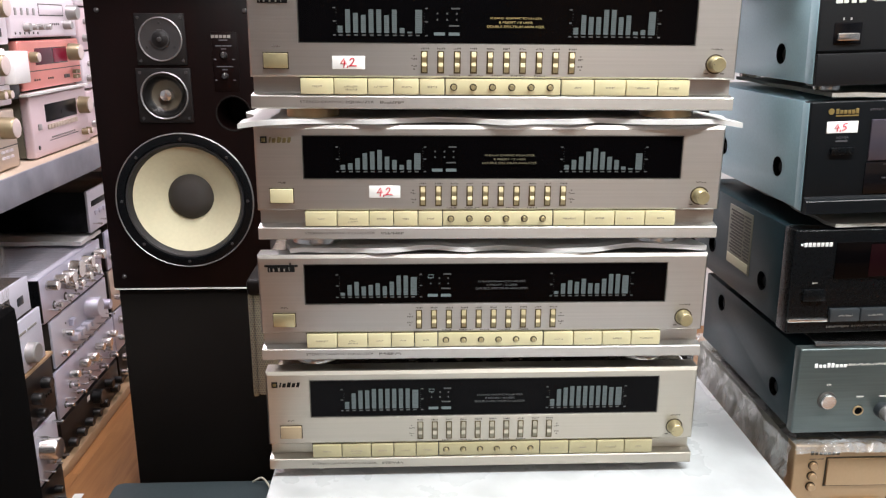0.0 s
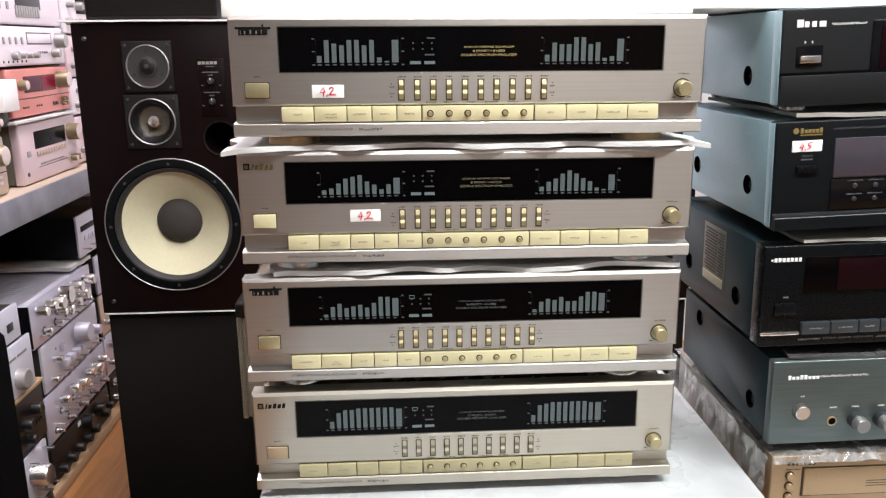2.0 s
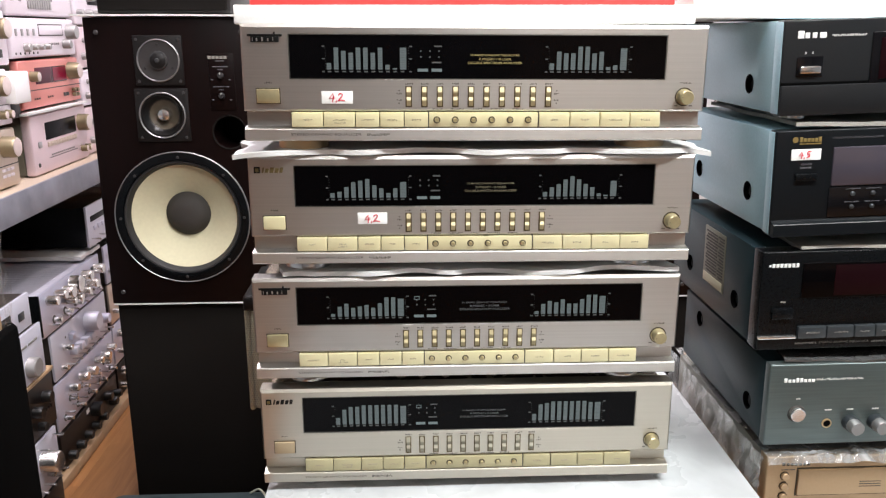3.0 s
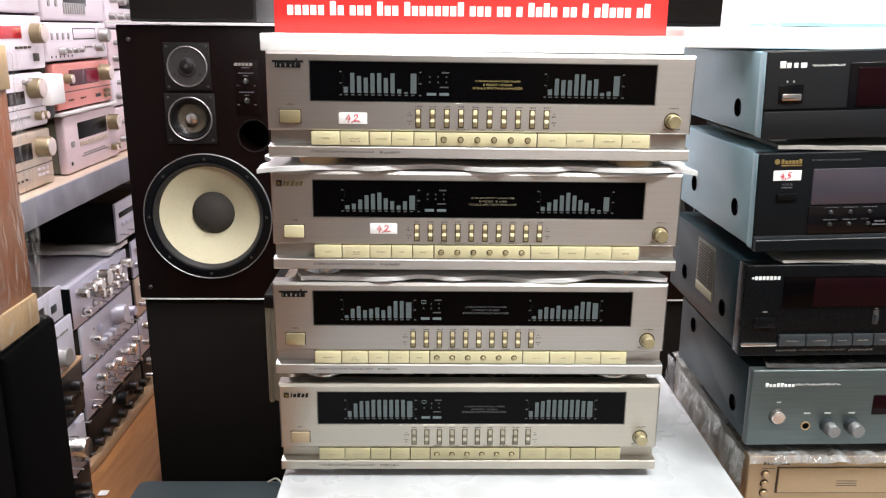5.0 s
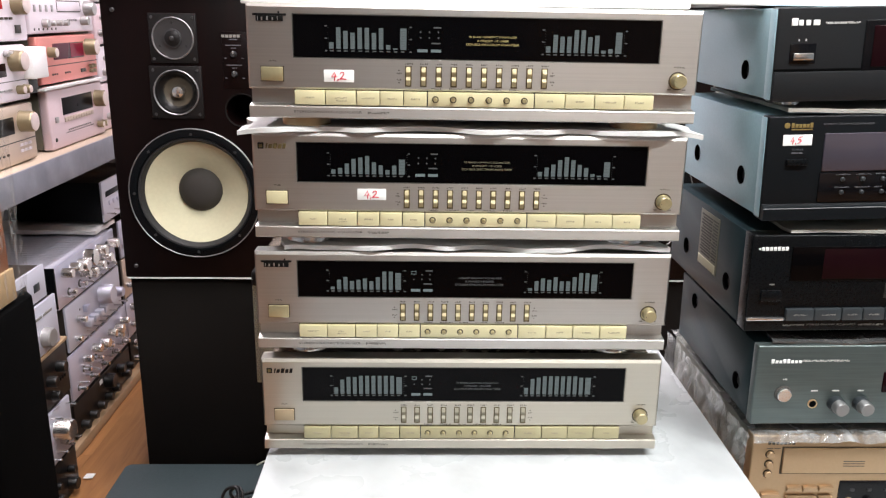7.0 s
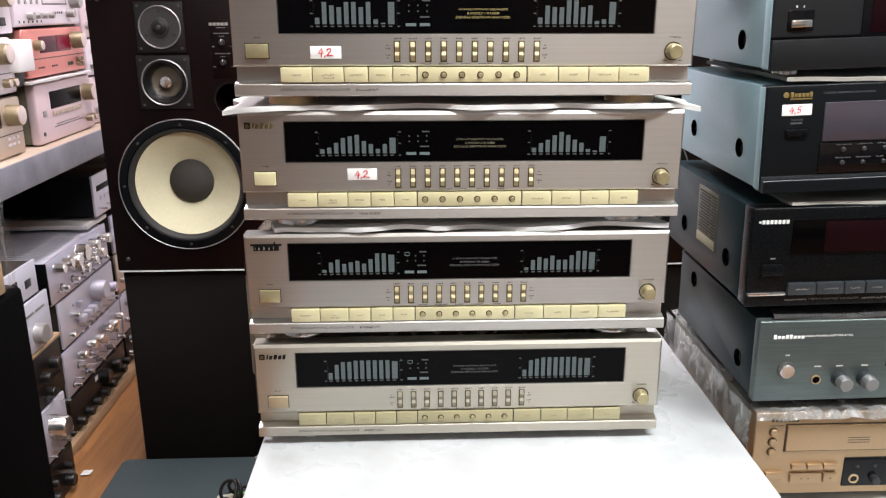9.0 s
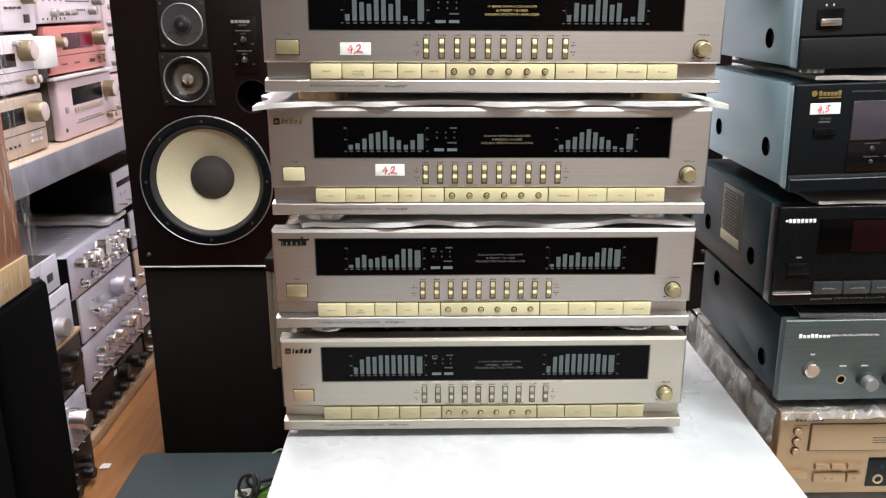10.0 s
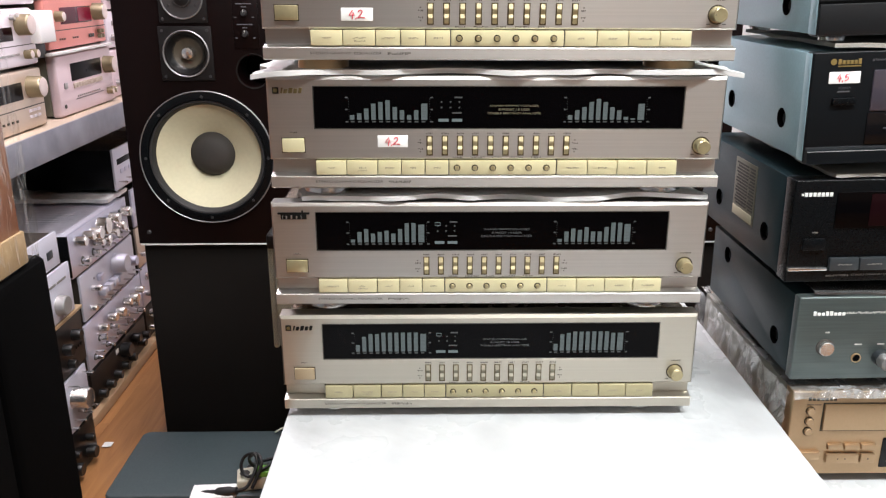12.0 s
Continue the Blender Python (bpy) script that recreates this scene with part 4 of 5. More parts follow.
for a, b in zip(edges, edges[1:]):
    part("push_button", boxed(a + 0.0004, b - 0.0004, -0.0048, 0.001, 0.0135, 0.0270, 0.0014), GREYBTN, u)
part("knob_strip", boxed(0.1764, 0.30, -0.0040, 0.001, 0.0135, 0.0270, 0.0010), GREYBTN, u)
for i in range(5):
    part("small_knob", turned([(0.0052, -0.0038), (0.0050, -0.0052), (0.0036, -0.0110), (0.0028, -0.0115)], 0.1850 + i * 0.020, 0.0202, 20), INK_PALE, u)
part("silver_strip", boxed(0.0025, 0.0430, -0.0030, 0.001, 0.0132, 0.0168, 0.0008), CHROME, u)
for i in range(10):
    s = part("slider_slot", boxed(0.1500 + i * 0.0165, 0.1562 + i * 0.0165, -0.0004, 0.001, 0.0375, 0.0545), INK_DARK, u)
    part("slider", boxed(0.1508 + i * 0.0165, 0.1554 + i * 0.0165, -0.0035, 0.0, 0.0420, 0.0500, 0.0006), GREYBTN, s)
pb = bmesh.new()
for a, b in zip(edges, edges[1:]):
    letter_ticks(pb, (a + b) / 2, 0.0195, min(0.014, (b - a) * 0.45), 0.0016, -0.0049, prng)
for i in range(10):
    dashes(pb, 0.1505 + i * 0.0165, 0.0557, 0.0050, 0.0012, -0.0001, 1)
dashes(pb, 0.0240, 0.0530, 0.006, 0.0016, -0.0001, 1)
letter_ticks(pb, 0.0550, 0.0060, 0.022, 0.0020, -0.0001, prng)
letter_ticks(pb, 0.1410, 0.0060, 0.028, 0.0020, -0.0001, prng)
part("printing", pb, INK, u, smooth=False)
word("STEREO GRAPHIC EQUALIZER", 0.0700, 0.0060, 0.0540, 0.0024, INK, u, -0.0002)
lb = bmesh.new()
for i in range(7):
    box(lb, 0.0120 + i * 0.0042, 0.0152 + i * 0.0042, -0.0006, 0.0002, 0.0915, 0.0957, 0.0003)
box(lb, 0.0088, 0.0112, -0.0006, 0.0002, 0.0925, 0.0947, 0.0003)
part_each("badge_bar", lb, INK_WHITE, u, "white badge bars")
st = part("side_sticker", boxed(0.0018, 0.003, 0.100, 0.166, 0.030, 0.100, 0.0003), STICKER, u, "silvery sticker full of small print")
part("label_field", boxed(0.0012, 0.0020, 0.104, 0.164, 0.0315, 0.0420, 0.0002), STICKER_PALE, st)
pb = bmesh.new()
for i in range(14):
    for a, b in ((0.104, 0.121), (0.124, 0.160)):
        box(pb, 0.0014, 0.0020, a, b - (0.004 if i % 3 == 0 else 0), 0.0455 + i * 0.0037, 0.0475 + i * 0.0037)
part("small_print", pb, INK_DARK, st, smooth=False)

# grey-green tuner
u = chassis("stereo_tuner", "brushed grey-green tuner with silver knobs and black sides", "tuner", 0.3255, 0.003, 0.8010, W5 - 0.01, 0.0945, 0.27, TEALFACE, DARKCASE, 0.014, lean=-0.6, holes=((0.052, 0.030), (0.215, 0.070)))
w = part("power_ring", turned([(0.0098, 0.0), (0.0094, -0.0014)], 0.0330, 0.0375, 28), INK_DARK, u)
knob(w, 0.0330, 0.0375, 0.0082, 0.006, CHROME)
w = part("jack_ring", turned([(0.0054, 0.0), (0.0052, -0.0014), (0.0042, -0.0016), (0.0040, 0.0008)], 0.0675, 0.0250, 24), BRASS, u)
part("jack_hole", turned([(0.0041, -0.0006), (0.0036, -0.0011)], 0.0675, 0.0250, 18), SHADED_BLACK, w)
for x in (0.0930, 0.1210):
    part("knob_skirt", turned([(0.0088, 0.0), (0.0086, -0.008), (0.0080, -0.0085)], x, 0.0255, 28), GREYBTN, u)
    knob(u, x, 0.0255, 0.0080, 0.011, RINGMETAL, -0.0075)
part("display_window", boxed(0.1430, 0.310, -0.0012, 0.001, 0.0385, 0.0630, 0.0008), SMOKED, u)
pb = bmesh.new()
letter_ticks(pb, 0.0760, 0.0758, 0.052, 0.0022, -0.0001, random.Random(21))
dashes(pb, 0.0310, 0.0540, 0.005, 0.0016, -0.0001, 2)
for x in (0.0640, 0.0880, 0.1160):
    dashes(pb, x, 0.0400, 0.008, 0.0014, -0.0001, 1)
lb = bmesh.new()
for i in range(8):
    box(lb, 0.0160 + i * 0.0043, 0.0193 + i * 0.0043, -0.0006, 0.0002, 0.0740, 0.0788 if i in (0, 3, 4) else 0.0774, 0.0003)
part("printing", pb, INK_PALE, u, smooth=False)
part_each("badge_bar", lb, INK_WHITE, u, "white badge bars")

# gold player in film
u = chassis("disc_player", "gold disc player wrapped in clear film, on a low white table", "disc player", 0.333, 0.004, 0.6830, W5, 0.1030, 0.30, GOLDFACE, PLAYERCASE, 0.02)
for i in range(3):
    z = 0.0800 - i * 0.0125
    w = part("button_ring", turned([(0.0052, 0.0), (0.0050, -0.0012)], 0.0205, z, 24), GOLD_DARK, u)
    knob(w, 0.0205, z, 0.0043, 0.004, GOLDFACE)
tr = part("disc_tray", boxed(0.0355, 0.21, -0.0030, 0.001, 0.0565, 0.0880, 0.0012), GOLDFACE, u)
part("tray_gap", boxed(0.0340, 0.2115, -0.0006, 0.001, 0.0550, 0.0895), GOLD_DARK, u)
for i in range(3):
    part("track_button", boxed(0.0445 + i * 0.0185, 0.0615 + i * 0.0185, -0.0045, 0.001, 0.0330, 0.0395, 0.0012), GOLDFACE, u)
part("play_button", boxed(0.0440, 0.0805, -0.0045, 0.001, 0.0160, 0.0275, 0.0014), GOLDFACE, u)
part("stop_button", boxed(0.0825, 0.0985, -0.0045, 0.001, 0.0160, 0.0275, 0.0014), GOLDFACE, u)
part("power_button", boxed(0.0155, 0.0365, -0.0045, 0.001, 0.0210, 0.0305, 0.0012), GOLDFACE, u)
bw = part("black_panel", boxed(0.1060, 0.26, -0.0014, 0.001, 0.0090, 0.0460, 0.0010), BLACK_GLOSS, u)
part("jack_ring", turned([(0.0060, -0.0012), (0.0057, -0.0026), (0.0040, -0.0028), (0.0038, -0.0008)], 0.1190, 0.0190, 24), BRASS, bw)
part("level_knob", turned([(0.0050, -0.0012), (0.0048, -0.0090), (0.0030, -0.0095)], 0.1420, 0.0190, 20), RUBBER, bw)
for i in range(3):
    box_ = part("timer_button", boxed(0.1190 + i * 0.020, 0.1240 + i * 0.020, -0.0030, -0.001, 0.0330, 0.0365, 0.0006), RUBBER, bw)
pb = bmesh.new()
for i in range(3):
    dashes(pb, 0.105, 0.066 + i * 0.0030, 0.025, 0.0008, -0.0031, 1)
    dashes(pb, 0.0155, 0.0795 - i * 0.0125, 0.0012, 0.0010, -0.0001, 1)
dashes(pb, 0.0560, 0.0213, 0.0020, 0.0014, -0.0046, 1)
dashes(pb, 0.0640, 0.0213, 0.0020, 0.0014, -0.0046, 1)
dashes(pb, 0.0895, 0.0213, 0.0020, 0.0014, -0.0046, 1)
dashes(pb, 0.0160, 0.0868, 0.016, 0.0008, -0.0001, 3)
part("printing", pb, INK_DARK, u, smooth=False)
lb = bmesh.new()
for i in range(7):
    box(lb, 0.0170 + i * 0.0046, 0.0204 + i * 0.0046, -0.0006, 0.0002, 0.0920, 0.0965 if i == 0 else 0.0952, 0.0003)
part_each("badge_bar", lb, GOLD_DARK, u, "dark gold badge bars")


def film_folds(x, y, z, seed):
    return 0.0030 * abs(noise.noise((x * 34 + y * 20, y * 38, z * 34 + seed))) + 0.0022 * abs(noise.noise((x * 95 + z * 60, y * 110, z * 70 + seed)))


def film_grid(nu, nv, place):
    """A thin crumpled sheet; place(u, v) gives its points."""
    bm = bmesh.new()
    g = [[bm.verts.new(place(i / nu, j / nv)) for i in range(nu + 1)] for j in range(nv + 1)]
    for r, q in zip(g, g[1:]):
        for i in range(nu):
            bm.faces.new((r[i], r[i + 1], q[i + 1], q[i]))
    return bm


def film_over(x0, x1, y0, y1, ztop, zside, seed):
    """Packing film over a box's top, down its side and a little over its front."""
    t = thing("plastic_film", "wrinkled clear packing film over the gold player", "plastic film", pose(0, 0, 0))

    def rim(x):
        return 0.0075 * abs(noise.noise((x * 70, seed, 0.3))) + 0.003 * abs(noise.noise((x * 190, seed, 4.3)))

    def top(u, v):
        x, y = x0 + u * (x1 - x0), y0 + v * (y1 - y0)
        return x, y, ztop + film_folds(x, y, ztop, seed) + rim(x) * math.exp(-v * (y1 - y0) / 0.030)

    def side(u, v):
        y, z = y0 + u * (y1 - y0), zside + v * (ztop - zside)
        return x0 - 0.002 - (1 - v) * 0.006 - 1.6 * film_folds(x0, y, z, seed), y, z

    def front(u, v):
        x = x0 + u * (x1 - x0)
        return x, y0 - 0.0045 * (1 - v), ztop + rim(x) * v + 0.0004 - (0.006 + 0.004 * noise.noise((x * 40, seed, 1))) * (1 - v)

    part("top_sheet", film_grid(150, 60, top), FILM_GREY, t)
    part("side_sheet", film_grid(110, 14, side), FILM_GREY, t)
    part("front_fold", film_grid(150, 3, front), FILM_GREY, t)


film_over(0.330, 0.766, 0.000, 0.32, 0.7875, 0.700, 3)
low = thing("side_table", "low white table under the component stack", "table", pose(0, 0, 0))
part("tabletop", boxed(0.322, 0.92, -0.30, 0.42, 0.648, 0.6715, 0.003), TABLE, low)
for x in (0.35, 0.89):
    for y in (-0.27, 0.39):
        part("leg", boxed(x - 0.02, x + 0.02, y - 0.02, y + 0.02, 0.0, 0.648, 0.003), PALE, low)
sheet("dull white foam sheet between two black components", 0.330, 0.740, 0.010, 0.25, 1.1500, 0.0040, 0.0020, 21, material=GREYFOAM)
sheet("white foam sheet under a black equalizer", 0.345, 0.740, 0.008, 0.25, 1.0240, 0.0032, 0.0028, 33, material=GREYFOAM)
sheet("crumpled clear plastic sheet under a black equalizer", 0.345, 0.740, 0.006, 0.25, 0.8990, 0.0024, 0.0026, 45, material=CLEARSHEET, category="plastic sheet", name="plastic_sheet")
tagged(part("foam_slab", boxed(0.226, 0.74, 0.045, 0.30, 1.2515, 1.2715, 0.002), STYRO), "white styrofoam slab on top of the component stack", "foam slab")
tagged(part("foam_board", boxed(0.319, 0.76, 0.19, 0.205, 1.2720, 1.52, 0.002), WHITEBOX), "plain white foam board standing on a foam slab", "foam board")
bag = part("plastic_bag", wavy_sheet(0.345, 0.60, 0.075, 0.165, 1.2765, 0.004, 0.0030, 12, nx=40, ny=8), BLUEBAG)
tagged(bag, "pale blue plastic bag lying on the foam slab", "plastic bag")


# ---- loudspeakers at the back ----
def floor_speaker(m, label):
    """Three-way loudspeaker: its lower left front corner at the origin."""
    t = thing("loudspeaker", label, "loudspeaker", m, "rosewood loudspeakers")
    w, h, d = 0.375, 0.668, 0.32
    wx, wz = 0.186, 0.212
    tx, tz = 0.161, 0.574
    mx, mz = 0.160, 0.452
    px, pz = 0.308, 0.412
    cut = [turned([(0.140, -0.02), (0.140, 0.09)], wx, wz, 48), turned([(0.046, -0.02), (0.046, 0.05)], mx, mz, 36), turned([(0.036, -0.02), (0.036, 0.14)], px, pz, 36)]
    part("cabinet", carved(boxed(0, w, 0, d, 0, h, 0.003), cut), ROSEWOOD, t, "dark rosewood veneer cabinet")
    basket = part("woofer_frame", turned([(0.157, 0.0), (0.157, -0.006), (0.152, -0.0085), (0.1375, -0.0085), (0.136, -0.005), (0.136, 0.004)], wx, wz, 72, closed=False), BLACK_SATIN, t)
    part("trim_ring", turned([(0.1576, -0.004), (0.1576, -0.0080), (0.1562, -0.0090), (0.1548, -0.0080)], wx, wz, 72, closed=False), RINGMETAL, basket)
    part("surround", turned([(0.1365, -0.003), (0.1345, -0.007), (0.1305, -0.006), (0.1260, 0.002), (0.1228, 0.012)], wx, wz, 72, closed=False), RUBBER, basket)
    part("cone", turned([(0.1250, 0.0085), (0.10, 0.022), (0.075, 0.036), (0.050, 0.050), (0.040, 0.056)], wx, wz, 72, closed=False), CONE, basket, "cream paper cone")
    part("dust_cap", turned([(0.0535, 0.048), (0.048, 0.038), (0.036, 0.029), (0.020, 0.0245), (0.006, 0.0235)], wx, wz, 48), DUSTCAP, basket)
    for i in range(8):
        a = 2 * math.pi * (i + 0.5) / 8 + math.pi / 8
        part("bolt", turned([(0.0035, -0.0084), (0.0033, -0.0104), (0.0015, -0.0106)], wx + 0.1435 * math.cos(a), wz + 0.1435 * math.sin(a), 12), HORN, basket)
    tw = part("tweeter_plate", boxed(tx - 0.054, tx + 0.054, -0.005, 0.002, tz - 0.055, tz + 0.055, 0.002), PLATE, t)
    part("trim_ring", turned([(0.0475, -0.004), (0.0475, -0.0075), (0.0455, -0.0085), (0.0440, -0.0065)], tx, tz, 48, closed=False), RINGMETAL, tw)
    part("horn", turned([(0.0445, -0.0062), (0.030, -0.0054), (0.021, -0.0052), (0.0205, -0.010), (0.016, -0.011)], tx, tz, 48, closed="end"), HORN, tw)
    part("dome", turned([(0.0175, -0.0108), (0.0130, -0.0135), (0.006, -0.0150), (0.002, -0.0152)], tx, tz, 32), PLATE, tw)
    part("tip", turned([(0.0055, -0.0148), (0.0045, -0.0175), (0.002, -0.0182)], tx, tz, 20), HORN, tw)
    for i in range(3):
        a = math.pi / 2 + i * 2 * math.pi / 3
        part("bolt", turned([(0.0032, -0.0052), (0.0030, -0.0072), (0.0012, -0.0074)], tx + 0.0345 * math.cos(a), tz + 0.0345 * math.sin(a), 12), RUBBER, tw)
    md = part("midrange_plate", carved(boxed(mx - 0.0600, mx + 0.0600, -0.005, 0.002, mz - 0.0600, mz + 0.0600, 0.002), [turned([(0.045, -0.02), (0.045, 0.02)], mx, mz, 48)]), PLATE, t)
    part("trim_ring", turned([(0.0525, -0.004), (0.0525, -0.0085), (0.0508, -0.0098), (0.0492, -0.0080), (0.0488, -0.0048)], mx, mz, 48, closed=False), RINGMETAL, md)
    part("surround", turned([(0.0492, -0.0062), (0.0450, -0.0060), (0.0420, -0.0010), (0.0370, 0.0075), (0.0330, 0.0100)], mx, mz, 48, closed=False), BLACKKNOB, md)
    part("cone", turned([(0.0345, 0.0090), (0.030, 0.0125), (0.022, 0.020), (0.010, 0.026)], mx, mz, 48, closed="end"), MIDCONE, md)
    part("dust_cap", turned([(0.0145, 0.024), (0.0145, 0.006), (0.0125, 0.002), (0.006, 0.0), (0.002, -0.0003)], mx, mz, 32), CHROME, md)
    for pl, cx, cz, r in ((tw, tx, tz, 0.0475), (md, mx, mz, 0.0520)):
        for sx in (-1, 1):
            for sz in (-1, 1):
                part("bolt", turned([(0.0034, -0.0048), (0.0032, -0.0068), (0.0012, -0.0070)], cx + sx * r * 0.97, cz + sz * r * 0.97, 12), HORN, pl)
    part("port_ring", turned([(0.0400, 0.0), (0.0395, -0.0022), (0.0365, -0.0010), (0.0358, 0.12)], px, pz, 40, closed=False), CLOTH, t)
    cp = part("control_plate", boxed(0.2700, 0.3270, -0.0018, 0.001, 0.4620, 0.5900, 0.001), ROSEWOOD, t)
    for z in (0.5400, 0.4950):
        k = part("level_knob", turned([(0.0075, -0.0016), (0.0072, -0.0060), (0.0050, -0.0098)], 0.2960, z, 24), RUBBER, cp)
        part("pointer", boxed(0.2953, 0.2967, -0.0102, -0.0094, z + 0.0020, z + 0.0080), INK_PALE, k)
    pb = bmesh.new()
    for i in range(5):
        box(pb, 0.2700 + i * 0.0088, 0.2770 + i * 0.0088, -0.0024, -0.0016, 0.5770, 0.5835, 0.0003)
    part("logo_bars", pb, INK, cp, smooth=False)
    pb = bmesh.new()
    for z, wd in ((0.5715, 0.020), (0.5590, 0.036), (0.5525, 0.012), (0.5145, 0.036), (0.5075, 0.012)):
        dashes(pb, 0.2960 - wd / 2, z, wd, 0.0022, -0.0018, 3)
    for z in (0.5300, 0.4850):
        dashes(pb, 0.2730, z, 0.006, 0.0022, -0.0018, 1)
        dashes(pb, 0.3130, z, 0.006, 0.0022, -0.0018, 1)
    part("printing", pb, INK_LOW, cp, smooth=False)
    for x, z in ((0.028, 0.635), (0.028, 0.030), (0.347, 0.635), (0.347, 0.030)):
        part("grille_peg", turned([(0.0050, 0.0), (0.0050, -0.0035), (0.0030, -0.0050)], x, z, 16), HORN, t)
    return t


def plain_speaker(x0, x1, y0, z0, z1, d, label):
    t = thing("loudspeaker", label, "loudspeaker", pose(x0, y0, z0), "black loudspeakers")
    part("cabinet", boxed(0, x1 - x0, 0.014, d, 0, z1 - z0, 0.004), BLACKBAFFLE, t)
    part("grille", boxed(0.006, x1 - x0 - 0.006, 0, 0.0138, 0.006, z1 - z0 - 0.006, 0.005, 3), CLOTH, t)
    return t


for dx, tail in ((0.0, "standing on a black one"), (1.046, "partly hidden behind components")):
    plain_speaker(-0.7765 + dx, -0.398 + dx, 1.135, 0.0, 0.5995, 0.32, "tall black loudspeaker with a cloth grille on the floor")
    sheet("thin white foam sheet between two loudspeakers", -0.772 + dx, -0.402 + dx, 1.118, 1.42, 0.6016, 0.0022, 0.0004, 50 + dx, ragged=0.002)
    floor_speaker(pose(-0.7765 + dx, 1.120, 0.6035), "dark rosewood loudspeaker with a cream cone, " + tail)
    sheet("thin pale foam sheet on a loudspeaker's top", -0.800 + dx, -0.396 + dx, 1.108, 1.42, 1.2755, 0.0040, 0.0010, 60 + dx, ragged=0.004)
    plain_speaker(-0.748 + dx, (-0.452 if dx == 0 else -0.392) + dx, 1.125, 1.2790, 1.75, 0.28, "black loudspeaker standing on a rosewood one")


# ---- the box of olive perforated steel behind the table ----
gx, gy, gz = -0.376, 0.70, 0.520
gb = thing("perforated_box", "olive steel box with a fine perforated side behind the table", "equipment box", pose(gx, gy, gz))
part("body", boxed(0.010, 0.30, 0.0, 0.20, 0.0, 0.205, 0.006), MESHGREEN, gb)
part("top_band", boxed(0.0, 0.302, -0.006, 0.206, 0.205, 0.236, 0.007, 3), PLATE, gb)
pm = bmesh.new()
for i in range(9):
    for j in range(44):
        x = 0.0025 + i * 0.0046 + (0.0023 if j % 2 else 0)
        z = 0.006 + j * 0.0045
        box(pm, x, x + 0.0026, -0.0006, 0.0006, z, z + 0.0026)
part("perforation", pm, INK, gb, smooth=False)
part("frame_edge", boxed(0.0, 0.0108, 0.0012, 0.204, -0.003, 0.206, 0.004), MESHGREEN, gb)
st = thing("pedestal", "black pedestal hidden behind the table", "stand", pose(gx, gy, 0))
part("column", boxed(0.06, 0.28, 0.02, 0.18, 0.0, gz - 0.021, 0.003), BLACKBAFFLE, st)
part("top_plate", boxed(0.03, 0.30, 0.0, 0.20, gz - 0.0205, gz - 0.0035, 0.003), BLACKBAFFLE, st)


# ---- dark case with cables ----
cs = thing("equipment_case", "blue-grey vinyl case with rounded corners on the floor", "case", pose(-0.812, 0.808, 0))


def rounded_slab(w, d, z0, z1, r, bev):
    bm = bmesh.new()
    pts = []
    for cx, cy, a0 in ((w - r, r, -90), (w - r, d - r, 0), (r, d - r, 90), (r, r, 180)):
        for k in range(9):
            a = radians(a0 + k * 90 / 8)
            pts.append((cx + r * math.cos(a), cy + r * math.sin(a)))
    rings = []
    for z, s in ((z0, bev), (z0 + bev, 0), (z1 - bev, 0), (z1 - bev * 0.3, bev * 0.3), (z1, bev)):
        rings.append([bm.verts.new((w / 2 + (x - w / 2) * (1 - 2 * s / w), d / 2 + (y - d / 2) * (1 - 2 * s / d), z)) for x, y in pts])
    n = len(pts)
    for a, b in zip(rings, rings[1:]):
        for i in range(n):
            bm.faces.new((a[i], a[(i + 1) % n], b[(i + 1) % n], b[i]))
    bm.faces.new(rings[-1])
    bm.faces.new(rings[0][::-1])
    return bm


part("lower_shell", rounded_slab(0.45, 0.284, 0.0, 0.070, 0.020, 0.006), CASEVINYL, cs)
lid = part("lid", rounded_slab(0.45, 0.284, 0.074, 0.102, 0.020, 0.006), CASEVINYL, cs)
zp = bmesh.new()
for i in range(110):
    x = 0.065 + i * 0.0033
    box(zp, x, x + 0.0018, -0.0022, 0.004, 0.0695, 0.0745)
for i in range(60):
    y = 0.06 + i * 0.0027
    box(zp, -0.0022, 0.004, y, y + 0.0018, 0.0695, 0.0745)
part("zip_teeth", zp, CHROME, cs, smooth=False)
part("zip_core", rounded_slab(0.448, 0.282, 0.0695, 0.0745, 0.019, 0.0005), INK_DARK, cs)

ps = thing("power_strip", "ivory power strip with a green switch on the case", "power strip", pose(-0.508, 0.818, 0.1025, 0, 0, 12))
part("body", boxed(0, 0.19, 0, 0.055, 0.0, 0.030, 0.005, 3), IVORY, ps)
part("switch", boxed(0.040, 0.086, 0.002, 0.034, 0.0302, 0.044, 0.003), GREEN, ps)
for x in (0.018, 0.145):
    part("socket", turned([(0.012, 0.0295), (0.011, 0.0310), (0.009, 0.0305)], x, 0.030, 24, "z"), INK_DARK, ps)
ad = thing("power_adapter", "flat white plastic adapter lying on the case", "adapter", pose(-0.606, 0.776, 0.1025, 0, 0, 3))
part("body", boxed(0, 0.098, 0, 0.052, 0, 0.016, 0.003), WHITEBOX, ad)
pl = thing("power_plug", "black moulded plug lying on the white adapter", "plug", pose(-0.500, 0.790, 0.1265, 0, 8, 172))
part("grip", turned([(0.0030, 0.100), (0.0050, 0.078), (0.0058, 0.072), (0.0050, 0.066), (0.0058, 0.060), (0.0052, 0.054), (0.0100, 0.046), (0.0110, 0.020), (0.0080, 0.006)], 0.0, 0.0, 20, "x"), RUBBER, pl)
